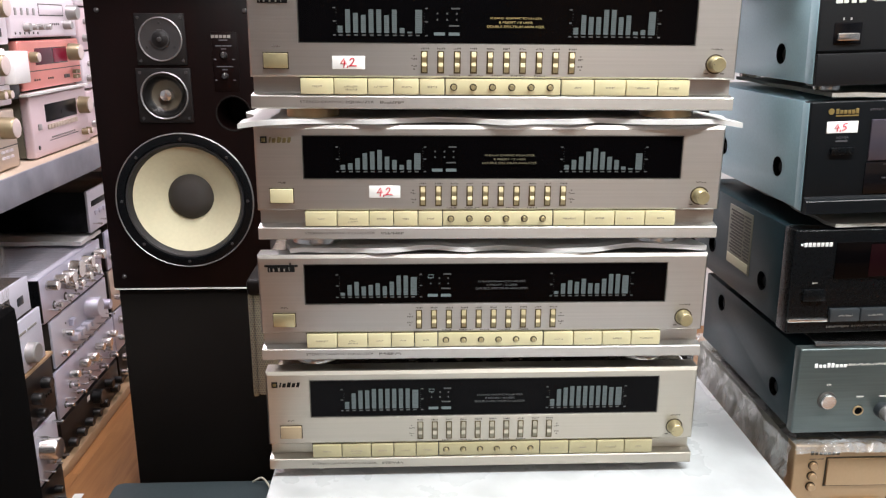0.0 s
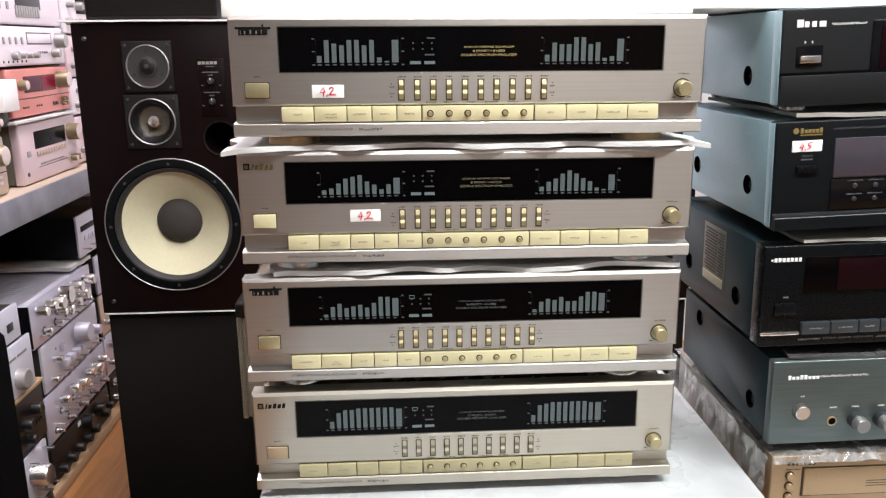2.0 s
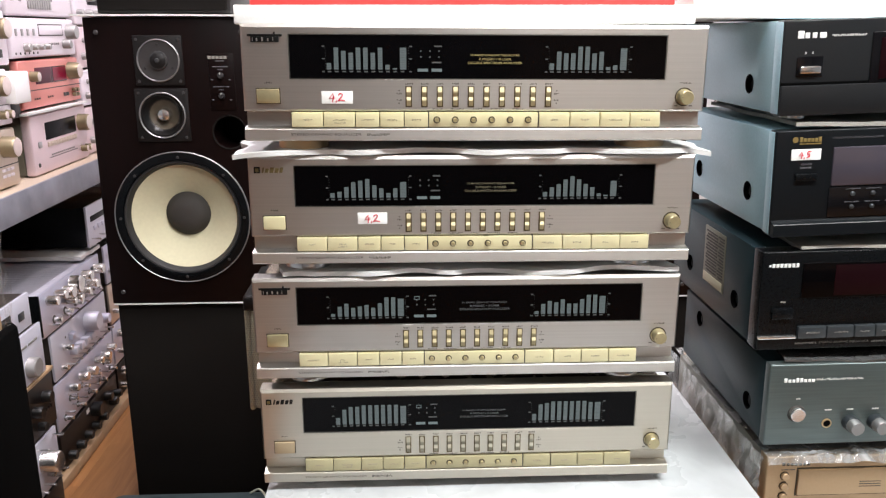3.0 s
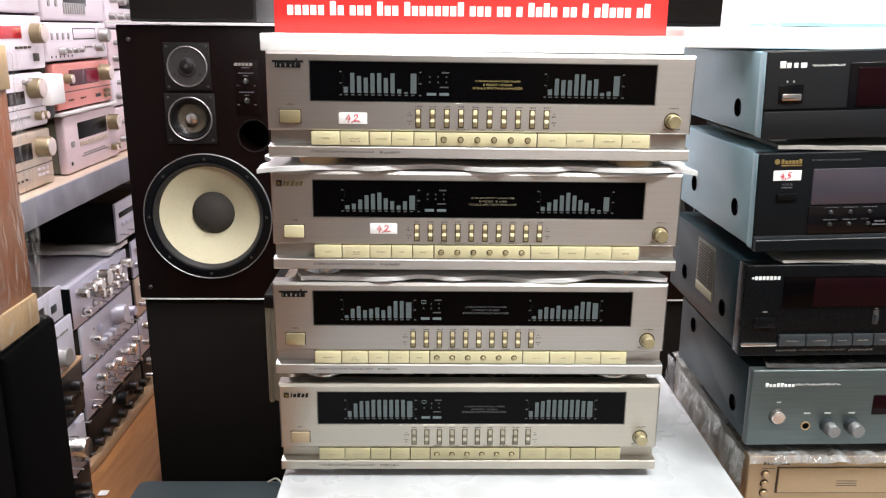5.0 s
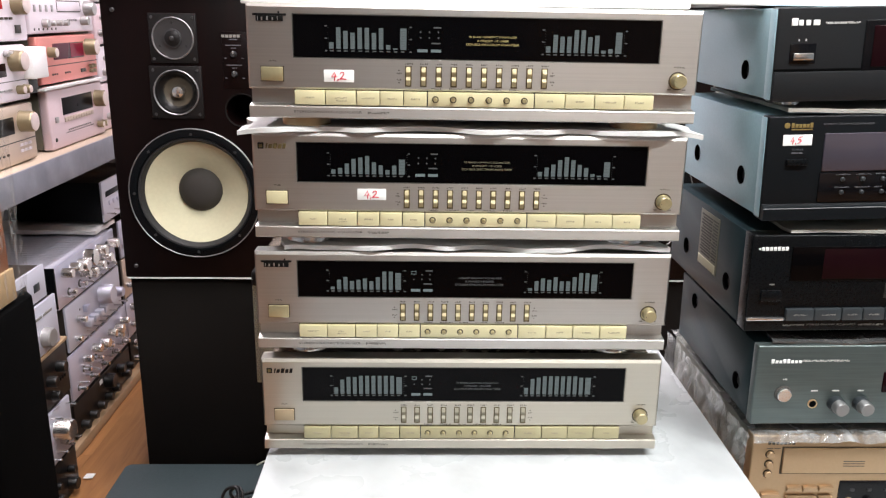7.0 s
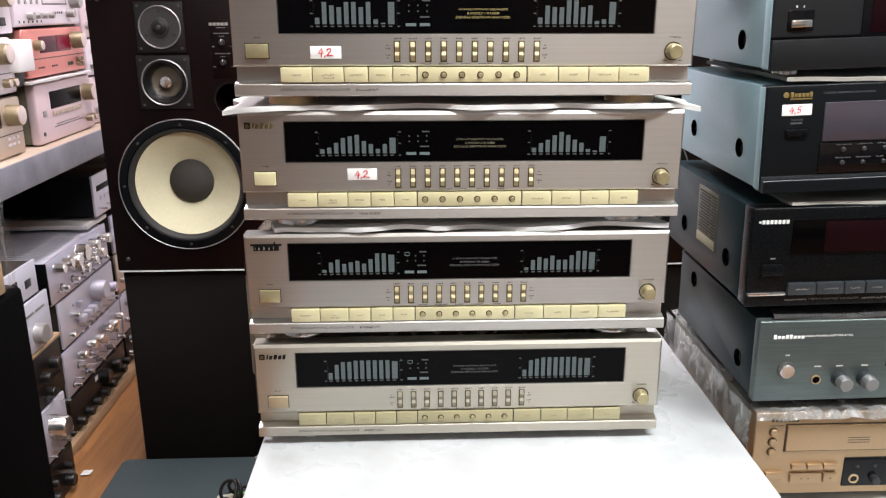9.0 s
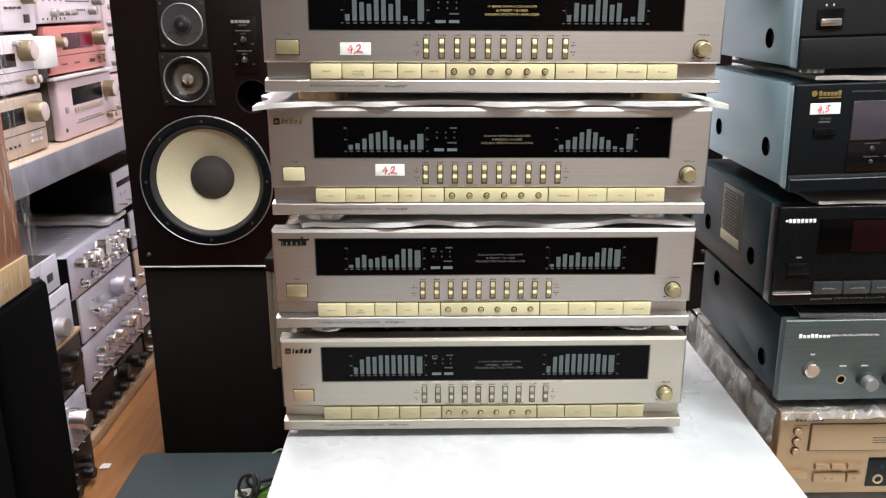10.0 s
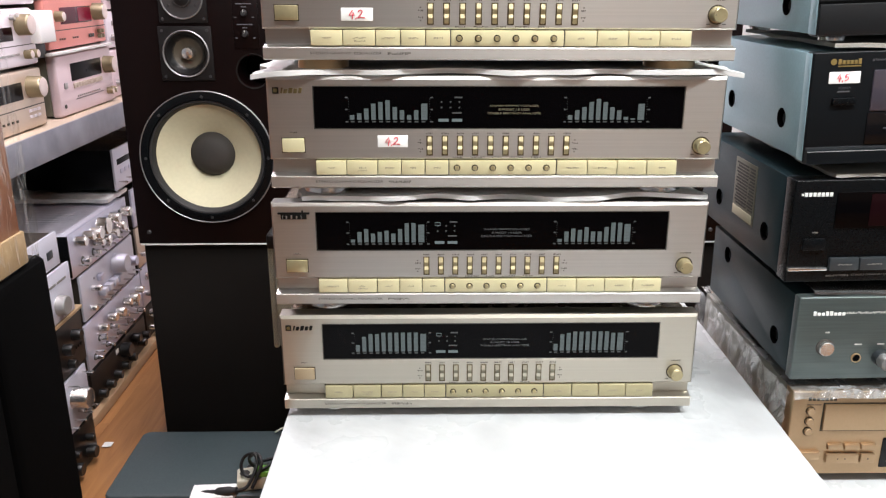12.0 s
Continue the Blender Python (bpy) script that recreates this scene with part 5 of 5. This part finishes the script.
part("collar", turned([(0.0088, 0.008), (0.0088, 0.002), (0.0070, 0.0)], 0.0, 0.0, 20, "x"), CABLE, pl)
LOOPS = (
    [(-0.500, 0.806, 0.127), (-0.478, 0.812, 0.135), (-0.462, 0.845, 0.168), (-0.470, 0.862, 0.186), (-0.492, 0.862, 0.180), (-0.500, 0.852, 0.158), (-0.484, 0.842, 0.140), (-0.455, 0.850, 0.150), (-0.420, 0.880, 0.160)],
    [(-0.470, 0.815, 0.126), (-0.458, 0.832, 0.150), (-0.452, 0.850, 0.172), (-0.466, 0.868, 0.184), (-0.486, 0.876, 0.166), (-0.478, 0.884, 0.140), (-0.440, 0.890, 0.134), (-0.400, 0.900, 0.140)],
    [(-0.400, 0.955, 0.124), (-0.440, 0.946, 0.122), (-0.492, 0.936, 0.114), (-0.502, 0.922, 0.110), (-0.480, 0.914, 0.114), (-0.440, 0.918, 0.126), (-0.400, 0.926, 0.132)],
    [(-0.400, 0.940, 0.136), (-0.446, 0.930, 0.132), (-0.484, 0.918, 0.122), (-0.470, 0.902, 0.116), (-0.430, 0.898, 0.120), (-0.395, 0.905, 0.126)],
)
for pts in LOOPS:
    cb = stroke([smooth_line([(x, y - 0.016, z) for x, y, z in pts], 8)], 0.0040, CABLE, None, "power_cable")
    tagged(cb, "black power cable looped over the case and power strip", "cable", "looped cables")
cb = stroke([smooth_line([(-0.47, 1.075, 0.107), (-0.445, 1.07, 0.120), (-0.42, 1.03, 0.118), (-0.40, 0.97, 0.107)], 8)], 0.0026, IVORY, None, "power_cable")
tagged(cb, "thin ivory cable lying over the case", "cable")


# ---- wrapped furniture by the rack ----
def side_speaker(y0, y1, label):
    """Black loudspeaker whose grille faces the aisle (+x)."""
    t = thing("loudspeaker", label, "loudspeaker", pose(-0.690, y0, 0, 0, 0, 90), "black loudspeakers by the rack")
    w = y1 - y0
    part("cabinet", boxed(0.002, w - 0.002, 0.022, 0.24, 0, 0.786, 0.003), BLACKBAFFLE, t)
    gr = bmesh.new()
    rings = []
    for inset, y in ((0, 0.0215), (0, 0.016), (0.004, 0.006), (0.014, 0.0), ):
        rings.append([gr.verts.new(p) for p in ((inset, y, 0.004 + inset), (w - inset, y, 0.004 + inset), (w - inset, y, 0.784 - inset * 1.6), (inset, y, 0.784 - inset * 1.6))])
    for a, b in zip(rings, rings[1:]):
        for i in range(4):
            gr.faces.new((a[i], a[(i + 1) % 4], b[(i + 1) % 4], b[i]))
    gr.faces.new(rings[-1])
    gr.faces.new(rings[0][::-1])
    # The darker cloth stands for the weak light beside the rack.
    part("grille", gr, SHADED_BLACK, t)


side_speaker(0.308, 0.492, "black loudspeaker with a cloth grille beside the rack")
side_speaker(0.118, 0.302, "black loudspeaker with a cloth grille, close beside another")
side_speaker(-0.072, 0.112, "black loudspeaker with a cloth grille")

wp = thing("wrapped_cabinet", "brown wood cabinet wrapped in film, on black loudspeakers", "cabinet", pose(-0.703, 0.044, 0.7875, 0, 0, 90))
part("body", boxed(0, 0.400, 0.0, 0.16, 0.002, 0.446, 0.003), BOARD, wp, "brown wood veneer body")
part("corner_guard", boxed(0.275, 0.4035, -0.0045, 0.09, 0.0, 0.052, 0.002), CARDBOARD, wp, "cardboard corner guard")
part("corner_guard", boxed(0.255, 0.4050, -0.0045, 0.10, 0.385, 0.4515, 0.002), CARDBOARD, wp, "cardboard corner guard")


def wrinkled(x0, x1, z0, z1, y, seed, nx=30, nz=60, deep=0.006):
    bm = bmesh.new()
    g = []
    for j in range(nz + 1):
        row = []
        for i in range(nx + 1):
            u, v = i / nx, j / nz
            x, z = x0 + u * (x1 - x0), z0 + v * (z1 - z0)
            d = deep * (noise.noise((x * 30 + z * 14, z * 6, seed)) + 0.5 * noise.noise((x * 70, z * 18, seed + 3)))
            row.append(bm.verts.new((x + 0.008 * noise.noise((z * 14, seed, 2.2)) * u ** 4, y - abs(d), z)))
        g.append(row)
    for j in range(nz):
        for i in range(nx):
            bm.faces.new((g[j][i], g[j][i + 1], g[j + 1][i + 1], g[j + 1][i]))
    return bm


part("wrap_film", wrinkled(0.0, 0.428, 0.004, 0.440, -0.008, 6, deep=0.012), FILM, wp, "wrinkled clear film")


# ---- the rack ----
rk = thing("storage_rack", "galvanised steel rack with board shelves along the wall", "rack", pose(0, 0, 0))
part("shelf", boxed(-1.60, -1.034, 0.30, 2.40, 0.828, 0.8545, 0.002), SHELFTOP, rk, "tan board shelf")
part("beam", boxed(-1.033, -1.024, 0.30, 2.40, 0.782, 0.8560, 0.002), BEAM, rk, "galvanised steel beam")
part("shelf", boxed(-1.60, -1.034, 0.30, 2.40, 1.530, 1.5565, 0.002), SHELFTOP, rk)
part("beam", boxed(-1.033, -1.024, 0.30, 2.40, 1.484, 1.5580, 0.002), BEAM, rk)
part("base_board", boxed(-1.60, -1.030, 0.30, 2.40, -0.006, 0.0265, 0.003), PINE, rk, "pine board on the floor")
for y in (0.32, 2.37):
    for x in (-1.59, -1.04):
        part("upright", boxed(x - 0.005, x + 0.04 if x < -1.3 else x + 0.005, y - 0.02, y + 0.02, 0.03, 2.1), BEAM, rk)


def rack_unit(name, label, category, x, y0, y1, z0, z1, face, case, d=0.30, foot=0.003, group="components on the rack"):
    """A component facing the aisle; local x runs along the rack, -y to the aisle."""
    t = thing(name, label, category, pose(x, y0, z0, 0, 0, 90), group)
    w, h = y1 - y0, z1 - z0
    part("case", boxed(0.004, w - 0.004, 0.0265 if z0 > 0.85 else 0.008, d, foot + 0.002, h - 0.003, 0.002), case, t)
    if z0 > 0.85:
        part("front_panel", boxed(0, w, 0, 0.026, foot, h, 0.006, 3), face, t)
    else:
        part("front_panel", boxed(0, w, 0, 0.0075, foot, h, 0.0016), face, t)
    if foot:
        for fx in (0.03, w - 0.03):
            for fy in (0.03, d - 0.03):
                part("foot", turned([(0.012, 0.0), (0.014, 0.001), (0.013, foot + 0.003)], fx, fy, 16, "z"), RUBBER, t)
    return t, w, h


def window(t, x0, x1, z0, z1, material=RACKGLASS):
    return part("display_window", boxed(x0, x1, -0.0012, 0.001, z0, z1, 0.0006), material, t)


def row_buttons(t, x0, n, step, w, z, h, material=CHAMPAGNE, depth=0.003):
    for i in range(n):
        part("button", boxed(x0 + i * step, x0 + i * step + w, -depth, 0.001, z, z + h, 0.0006), material, t)


def levers(t, xs, z):
    for x in xs:
        part("lever", turned([(0.0024, 0.0), (0.0026, -0.010), (0.0036, -0.027), (0.0018, -0.0290)], x, z, 12), CHROME, t)


# upper shelf, first storey
t, w, h = rack_unit("amplifier", "rose-silver amplifier with a dark window and a gold knob", "amplifier", -1.070, 1.455, 1.845, 0.8550, 1.022, PINKISH, OLIVECASE)
window(t, 0.090, 0.304, 0.092, 0.140)
row_buttons(t, 0.096, 11, 0.0188, 0.016, 0.072, 0.013, CHAMPAGNE)
row_buttons(t, 0.115, 12, 0.0140, 0.006, 0.046, 0.004, INK, 0.002)
part("seam", boxed(0.100, 0.300, -0.0006, 0.001, 0.0400, 0.0418), INK_DARK, t)
knob(t, 0.338, 0.116, 0.0255, 0.030, KNOBGOLD)
knob(t, 0.336, 0.036, 0.010, 0.018, KNOBGOLD)
knob(t, 0.368, 0.036, 0.010, 0.018, KNOBGOLD)
part("power_button", boxed(0.036, 0.056, -0.003, 0.001, 0.076, 0.092, 0.001), STEELGREY, t)
part("jack", turned([(0.006, 0.0), (0.0055, -0.002), (0.003, -0.0022)], 0.030, 0.030, 16), INK_DARK, t)
t, w, h = rack_unit("amplifier", "champagne gold amplifier with a dark window and large gold knob", "amplifier", -1.070, 0.985, 1.368, 0.8550, 1.004, CHAMPAGNE, OLIVECASE)
window(t, 0.080, 0.272, 0.080, 0.122)
knob(t, 0.315, 0.106, 0.027, 0.034, KNOBGOLD)
row_buttons(t, 0.110, 6, 0.022, 0.010, 0.030, 0.006, GOLD_DARK, 0.002)
row_buttons(t, 0.290, 3, 0.022, 0.014, 0.045, 0.007, PALE)
row_buttons(t, 0.290, 3, 0.022, 0.014, 0.030, 0.007, PALE)
part("seam", boxed(0.0, w, -0.0006, 0.001, 0.058, 0.0605), INK_DARK, t)
# second storey
t, w, h = rack_unit("amplifier", "copper-red amplifier with a red window and gold knobs", "amplifier", -1.072, 1.440, 1.835, 1.0350, 1.166, COPPER, OLIVECASE)
window(t, 0.090, 0.298, 0.066, 0.110, mat("purple_red_window", (0.075, 0.012, 0.024), 0.2, spec=0.2))
part("red_glow", boxed(0.205, 0.294, -0.0018, -0.0010, 0.069, 0.107), mat("lit_red_window", (0.20, 0.008, 0.030), 0.2, spec=0.2), t)
knob(t, 0.326, 0.093, 0.0245, 0.032, KNOBGOLD)
knob(t, 0.066, 0.088, 0.014, 0.022, KNOBGOLD)
part("seam", boxed(0.0, w, -0.0006, 0.001, 0.050, 0.0525), INK_DARK, t)
row_buttons(t, 0.070, 3, 0.014, 0.006, 0.025, 0.005, INK_DARK, 0.002)
row_buttons(t, 0.155, 3, 0.014, 0.006, 0.025, 0.005, INK_DARK, 0.002)
for i in range(2):
    for j in range(2):
        knob(t, 0.335 + i * 0.022, 0.022 + j * 0.014, 0.006, 0.010, KNOBGOLD)
row_buttons(t, 0.265, 2, 0.020, 0.014, 0.022, 0.010, INK_DARK, 0.003)
t, w, h = rack_unit("amplifier", "pale silver amplifier with a red window and gold knob", "amplifier", -1.070, 0.985, 1.367, 1.0100, 1.150, PALE, OLIVECASE)
window(t, 0.160, 0.268, 0.066, 0.098, SMOKED)
knob(t, 0.306, 0.102, 0.026, 0.032, KNOBGOLD)
for i in range(3):
    knob(t, 0.270 + i * 0.024, 0.120, 0.007, 0.012, STEELGREY)
knob(t, 0.318, 0.030, 0.011, 0.018, KNOBGOLD)
knob(t, 0.350, 0.030, 0.011, 0.018, KNOBGOLD)
row_buttons(t, 0.180, 5, 0.022, 0.016, 0.030, 0.005, STEELGREY)
part("seam", boxed(0.0, w, -0.0006, 0.001, 0.052, 0.0540), INK_DARK, t)
tagged(part("foam_block", boxed(-1.130, -1.043, 1.342, 1.428, 1.0630, 1.142, 0.004), STYRO), "white foam block wedged between two amplifiers", "foam block")
tagged(part("foam_block", boxed(-1.20, -1.075, 1.372, 1.428, 1.0230, 1.0625, 0.003), RUBBER), "black foam block under a white one", "foam block")
# third storey
t, w, h = rack_unit("cassette_deck", "white cassette deck with a row of small knobs", "cassette deck", -1.070, 1.408, 1.828, 1.1700, 1.276, PALE, OLIVECASE)
part("window_rim", boxed(0.172, 0.333, -0.0008, 0.001, 0.059, 0.091), INK_DARK, t)
window(t, 0.175, 0.330, 0.062, 0.088, PALE)
row_buttons(t, 0.020, 6, 0.026, 0.004, 0.012, 0.006, INK_DARK, 0.002)
row_buttons(t, 0.235, 5, 0.014, 0.004, 0.034, 0.006, INK_DARK, 0.002)
knob(t, 0.372, 0.070, 0.0215, 0.028, STEELGREY)
knob(t, 0.335, 0.035, 0.013, 0.022, STEELGREY)
for i in range(4):
    knob(t, 0.080 + i * 0.042, 0.030, 0.0115 if i == 0 else 0.008, 0.016, STEELGREY)
row_buttons(t, 0.030, 4, 0.035, 0.009, 0.060, 0.018, STEELGREY)
t, w, h = rack_unit("cassette_deck", "white cassette deck with a grey meter window", "cassette deck", -1.070, 1.408, 1.828, 1.2780, 1.420, PALE, OLIVECASE)
window(t, 0.130, 0.285, 0.045, 0.125, GREYBTN)
row_buttons(t, 0.125, 10, 0.015, 0.011, 0.022, 0.030, STEELGREY)
row_buttons(t, 0.030, 2, 0.045, 0.012, 0.040, 0.020, STEELGREY)
t, w, h = rack_unit("amplifier", "white amplifier with a red window and gold knob", "amplifier", -1.070, 0.985, 1.392, 1.1560, 1.292, PALE, OLIVECASE)
window(t, 0.130, 0.290, 0.080, 0.110, mat("red_lit_window", (0.50, 0.02, 0.03), 0.15))
knob(t, 0.355, 0.092, 0.0255, 0.030, KNOBGOLD)
row_buttons(t, 0.250, 4, 0.022, 0.014, 0.055, 0.006, GOLD_DARK)
part("rocker", boxed(0.340, 0.368, -0.003, 0.001, 0.022, 0.042, 0.001), INK_DARK, t)
t, w, h = rack_unit("amplifier", "white amplifier with plain front", "amplifier", -1.070, 0.985, 1.392, 1.2950, 1.420, PALE, OLIVECASE)
for i in range(5):
    knob(t, 0.06 + i * 0.065, 0.055, 0.012, 0.018, STEELGREY)
# third column, mostly hidden
zz = 0.855
for i, (hh, f, lab) in enumerate(((0.150, PINKISH, "rose-silver"), (0.115, PALE, "pale silver"), (0.13, PINKISH, "rose-silver"), (0.13, PALE, "white"), (0.12, STEELGREY, "silver"))):
    t, w, h = rack_unit("amplifier", lab + " amplifier with knobs at the rack's far end", "amplifier", -1.085, 1.880, 2.300, zz, zz + hh, f, OLIVECASE)
    for k in range(5):
        knob(t, 0.035 + k * 0.075, hh * 0.30, 0.011, 0.020, STEELGREY)
        knob(t, 0.050 + k * 0.075, hh * 0.68, 0.014 if k % 2 else 0.008, 0.022, STEELGREY)
    window(t, 0.12, 0.24, hh * 0.5, hh * 0.85)
    zz += hh + 0.003
sheet("white foam sheet between two amplifiers on the rack", -1.34, -1.056, 1.42, 1.84, 1.0287, 0.006, 0.0015, 77, nx=20, ny=20)

# lower storeys, far column
t, w, h = rack_unit("amplifier", "dark amplifier with a brown metal front and black knobs", "amplifier", -1.046, 1.340, 1.790, 0.0268, 0.137, WALNUT, COVER)
for i in range(5):
    knob(t, 0.045 + i * 0.062, 0.030, 0.0135, 0.022, BLACKKNOB)
knob(t, 0.245, 0.078, 0.023, 0.028, BLACKKNOB)
knob(t, 0.345, 0.075, 0.015, 0.024, BLACKKNOB)
knob(t, 0.385, 0.040, 0.014, 0.024, BLACKKNOB)
knob(t, 0.425, 0.050, 0.012, 0.024, BLACKKNOB)
part("price_tag", boxed(0.190, 0.212, -0.0006, 0.0004, 0.085, 0.100), PAPER, t)
t, w, h = rack_unit("amplifier", "silver amplifier crowded with levers and knobs", "amplifier", -1.050, 1.352, 1.806, 0.1410, 0.282, SILVER, COVER)
levers(t, [0.05 + i * 0.048 for i in range(8)], 0.045)
levers(t, [0.08 + i * 0.06 for i in range(5)], 0.085)
for i, (x, z, r) in enumerate(((0.10, 0.098, 0.012), (0.175, 0.10, 0.014), (0.24, 0.09, 0.016), (0.30, 0.10, 0.012), (0.36, 0.09, 0.016), (0.41, 0.10, 0.012))):
    knob(t, x, z, r, 0.026, CHROME)
for i in range(9):
    part("skirt", turned([(0.010, 0.0), (0.0095, -0.0015), (0.004, -0.0017)], 0.045 + i * 0.045, 0.068 if i % 2 else 0.028, 16), INK_DARK, t)
    knob(t, 0.045 + i * 0.045, 0.068 if i % 2 else 0.028, 0.0065, 0.024, CHROME)
t, w, h = rack_unit("amplifier", "pale silver amplifier with one large knob", "amplifier", -1.052, 1.372, 1.786, 0.2860, 0.425, COOL_LIT_SILVER, COVER)
knob(t, 0.255, 0.095, 0.030, 0.040, COOL_LIT_SILVER)
knob(t, 0.335, 0.075, 0.017, 0.040, SILVER)
for i in range(4):
    part("key", boxed(0.11 + i * 0.040, 0.135 + i * 0.040, -0.022, 0.001, 0.040, 0.062, 0.002), COOL_LIT_SILVER, t)
part("key", boxed(0.115, 0.140, -0.014, 0.001, 0.085, 0.105, 0.002), SILVER, t)
knob(t, 0.050, 0.028, 0.009, 0.018, CHROME)
levers(t, [0.085, 0.125, 0.165, 0.205, 0.245, 0.30, 0.35, 0.39], 0.024)
knob(t, 0.075, 0.080, 0.010, 0.026, CHROME)
row_buttons(t, 0.09, 1, 0.1, 0.006, 0.10, 0.006, INK_DARK, 0.001)
t, w, h = rack_unit("amplifier", "silver amplifier with many chrome knobs and a pale lid", "amplifier", -1.052, 1.336, 1.772, 0.4290, 0.556, SILVER, LIDGREY, d=0.36)
part("side_panel", boxed(-0.004, 0.002, 0.0, 0.34, 0.008, 0.126, 0.001), BLACK_SATIN, t)
for i, (x, z, r) in enumerate(((0.050, 0.098, 0.014), (0.105, 0.098, 0.014), (0.160, 0.088, 0.019), (0.165, 0.060, 0.011), (0.215, 0.094, 0.026), (0.215, 0.052, 0.013), (0.275, 0.055, 0.013), (0.30, 0.095, 0.017), (0.335, 0.060, 0.016), (0.395, 0.090, 0.016))):
    knob(t, x, z, r, 0.030, CHROME)
levers(t, [0.045, 0.12, 0.18, 0.25, 0.31, 0.37], 0.030)
for i in range(5):
    part("skirt", turned([(0.012, 0.0), (0.0115, -0.0012), (0.004, -0.0014)], 0.075 + i * 0.075, 0.034, 20), INK_DARK, t)
    knob(t, 0.075 + i * 0.075, 0.034, 0.0075, 0.022, CHROME)
part("lamp_window", boxed(0.365, 0.385, -0.0008, 0.001, 0.072, 0.100), GREYBTN, t)
vl = bmesh.new()
for i in range(22):
    box(vl, 0.03 + i * 0.0185, 0.0435 + i * 0.0185, 0.03, 0.33, 0.1236, 0.1244)
part("lid_ribs", vl, LIDGREY, t)
sheet("folded white foam sheet on an amplifier lid", -1.40, -1.062, 1.66, 1.81, 0.5690, 0.012, 0.004, 91, nx=24, ny=20)
t, w, h = rack_unit("cassette_deck", "pale silver cassette deck on a folded foam sheet", "cassette deck", -1.055, 1.724, 2.10, 0.5830, 0.716, COOL_LIT_SILVER, BLACK_SATIN)
window(t, 0.025, 0.150, 0.080, 0.098)
row_buttons(t, 0.045, 3, 0.035, 0.026, 0.050, 0.014, SILVER)
levers(t, [0.025, 0.09], 0.028)
# lower storeys, third column
zz = 0.027
for i, (hh, f, lab) in enumerate(((0.115, WALNUT, "brown-fronted"), (0.14, SILVER, "silver"), (0.14, CHAMPAGNE, "champagne"), (0.13, SILVER, "silver"))):
    t, w, h = rack_unit("amplifier", lab + " amplifier with chrome knobs by the rack's far end", "amplifier", -1.055, 1.830, 2.270, zz, zz + hh, f, COVER)
    for k in range(6):
        knob(t, 0.030 + k * 0.07, hh * 0.32, 0.010, 0.024, CHROME)
        knob(t, 0.050 + k * 0.07, hh * 0.72, 0.014, 0.026, COPPER if k == 2 else CHROME)
    zz += hh + 0.003
# lower storeys, near column
NX = -0.970
t, w, h = rack_unit("amplifier", "black amplifier on the floor with black knobs", "amplifier", NX, 0.715, 1.158, 0.0, 0.121, BLACK_SATIN, COVER)
for i in range(5):
    knob(t, 0.05 + i * 0.085, 0.036, 0.017, 0.022, BLACKKNOB)
    knob(t, 0.05 + i * 0.085, 0.078, 0.010, 0.020, BLACKKNOB)
t, w, h = rack_unit("amplifier", "pale silver amplifier with a chrome volume knob and keys", "amplifier", NX, 0.720, 1.158, 0.1240, 0.266, COOL_LIT_SILVER, COVER)
knob(t, 0.355, 0.085, 0.028, 0.040, CHROME)
levers(t, [0.30, 0.34, 0.38, 0.42], 0.030)
levers(t, [0.33, 0.415], 0.128)
for i in range(3):
    part("key", boxed(0.36 + i * 0.025, 0.372 + i * 0.025, -0.020, 0.001, 0.040, 0.052, 0.001), BLACKKNOB if i == 1 else CHROME, t)
t, w, h = rack_unit("amplifier", "brown-fronted amplifier in a wood case with black knobs", "amplifier", NX - 0.004, 0.740, 1.182, 0.2690, 0.410, WALNUT, COVER)
part("top_edge", boxed(-0.006, w + 0.006, -0.004, 0.28, 0.1412, 0.150, 0.001), PINE, t)
knob(t, 0.385, 0.092, 0.0150, 0.022, BLACKKNOB)
knob(t, 0.330, 0.075, 0.0150, 0.022, BLACKKNOB)
knob(t, 0.345, 0.030, 0.0120, 0.018, BLACKKNOB)
row_buttons(t, 0.375, 4, 0.013, 0.008, 0.050, 0.008, BLACKKNOB)
t, w, h = rack_unit("amplifier", "pale silver amplifier with a grey round knob", "amplifier", NX, 0.720, 1.150, 0.4200, 0.550, COOL_LIT_SILVER, COVER)
knob(t, 0.350, 0.043, 0.025, 0.022, STEELGREY)
row_buttons(t, 0.30, 2, 0.055, 0.048, 0.095, 0.006, INK, 0.001)
t, w, h = rack_unit("tuner", "white tuner with a small dark window", "tuner", NX - 0.004, 0.720, 1.118, 0.5530, 0.638, COOL_LIT_SILVER, COVER)
window(t, 0.10, 0.30, 0.030, 0.060)
part("key", boxed(0.335, 0.365, -0.0012, 0.001, 0.028, 0.048, 0.001), GREYBTN, t)
tagged(part("paper_tag", wavy_sheet(-0.968, -0.943, 1.178, 1.200, 0.004, 0.001, 0.004, 5, nx=8, ny=6), PAPER), "small white paper tag on the floor by the rack", "paper tag")


# ---- floor planks ----
pm = bmesh.new()
box(pm, 0.0003, 0.1937, 0.0004, 1.1996, -0.0078, 0.0, 0.0004, 1)
plank = mesh_of(pm, "plank", FLOORWOOD, False)
for i in range(20):
    for j in range(-2, 3):
        x, y = -1.58 + i * 0.194, j * 1.2 + (i * 0.43) % 1.2 - 0.75
        if x + 0.194 > X1 or y < Y0 or y + 1.2 > Y1:
            continue
        ob = new("plank", plank)
        ob.location = (x, y, 0)
        ob.parent = floor
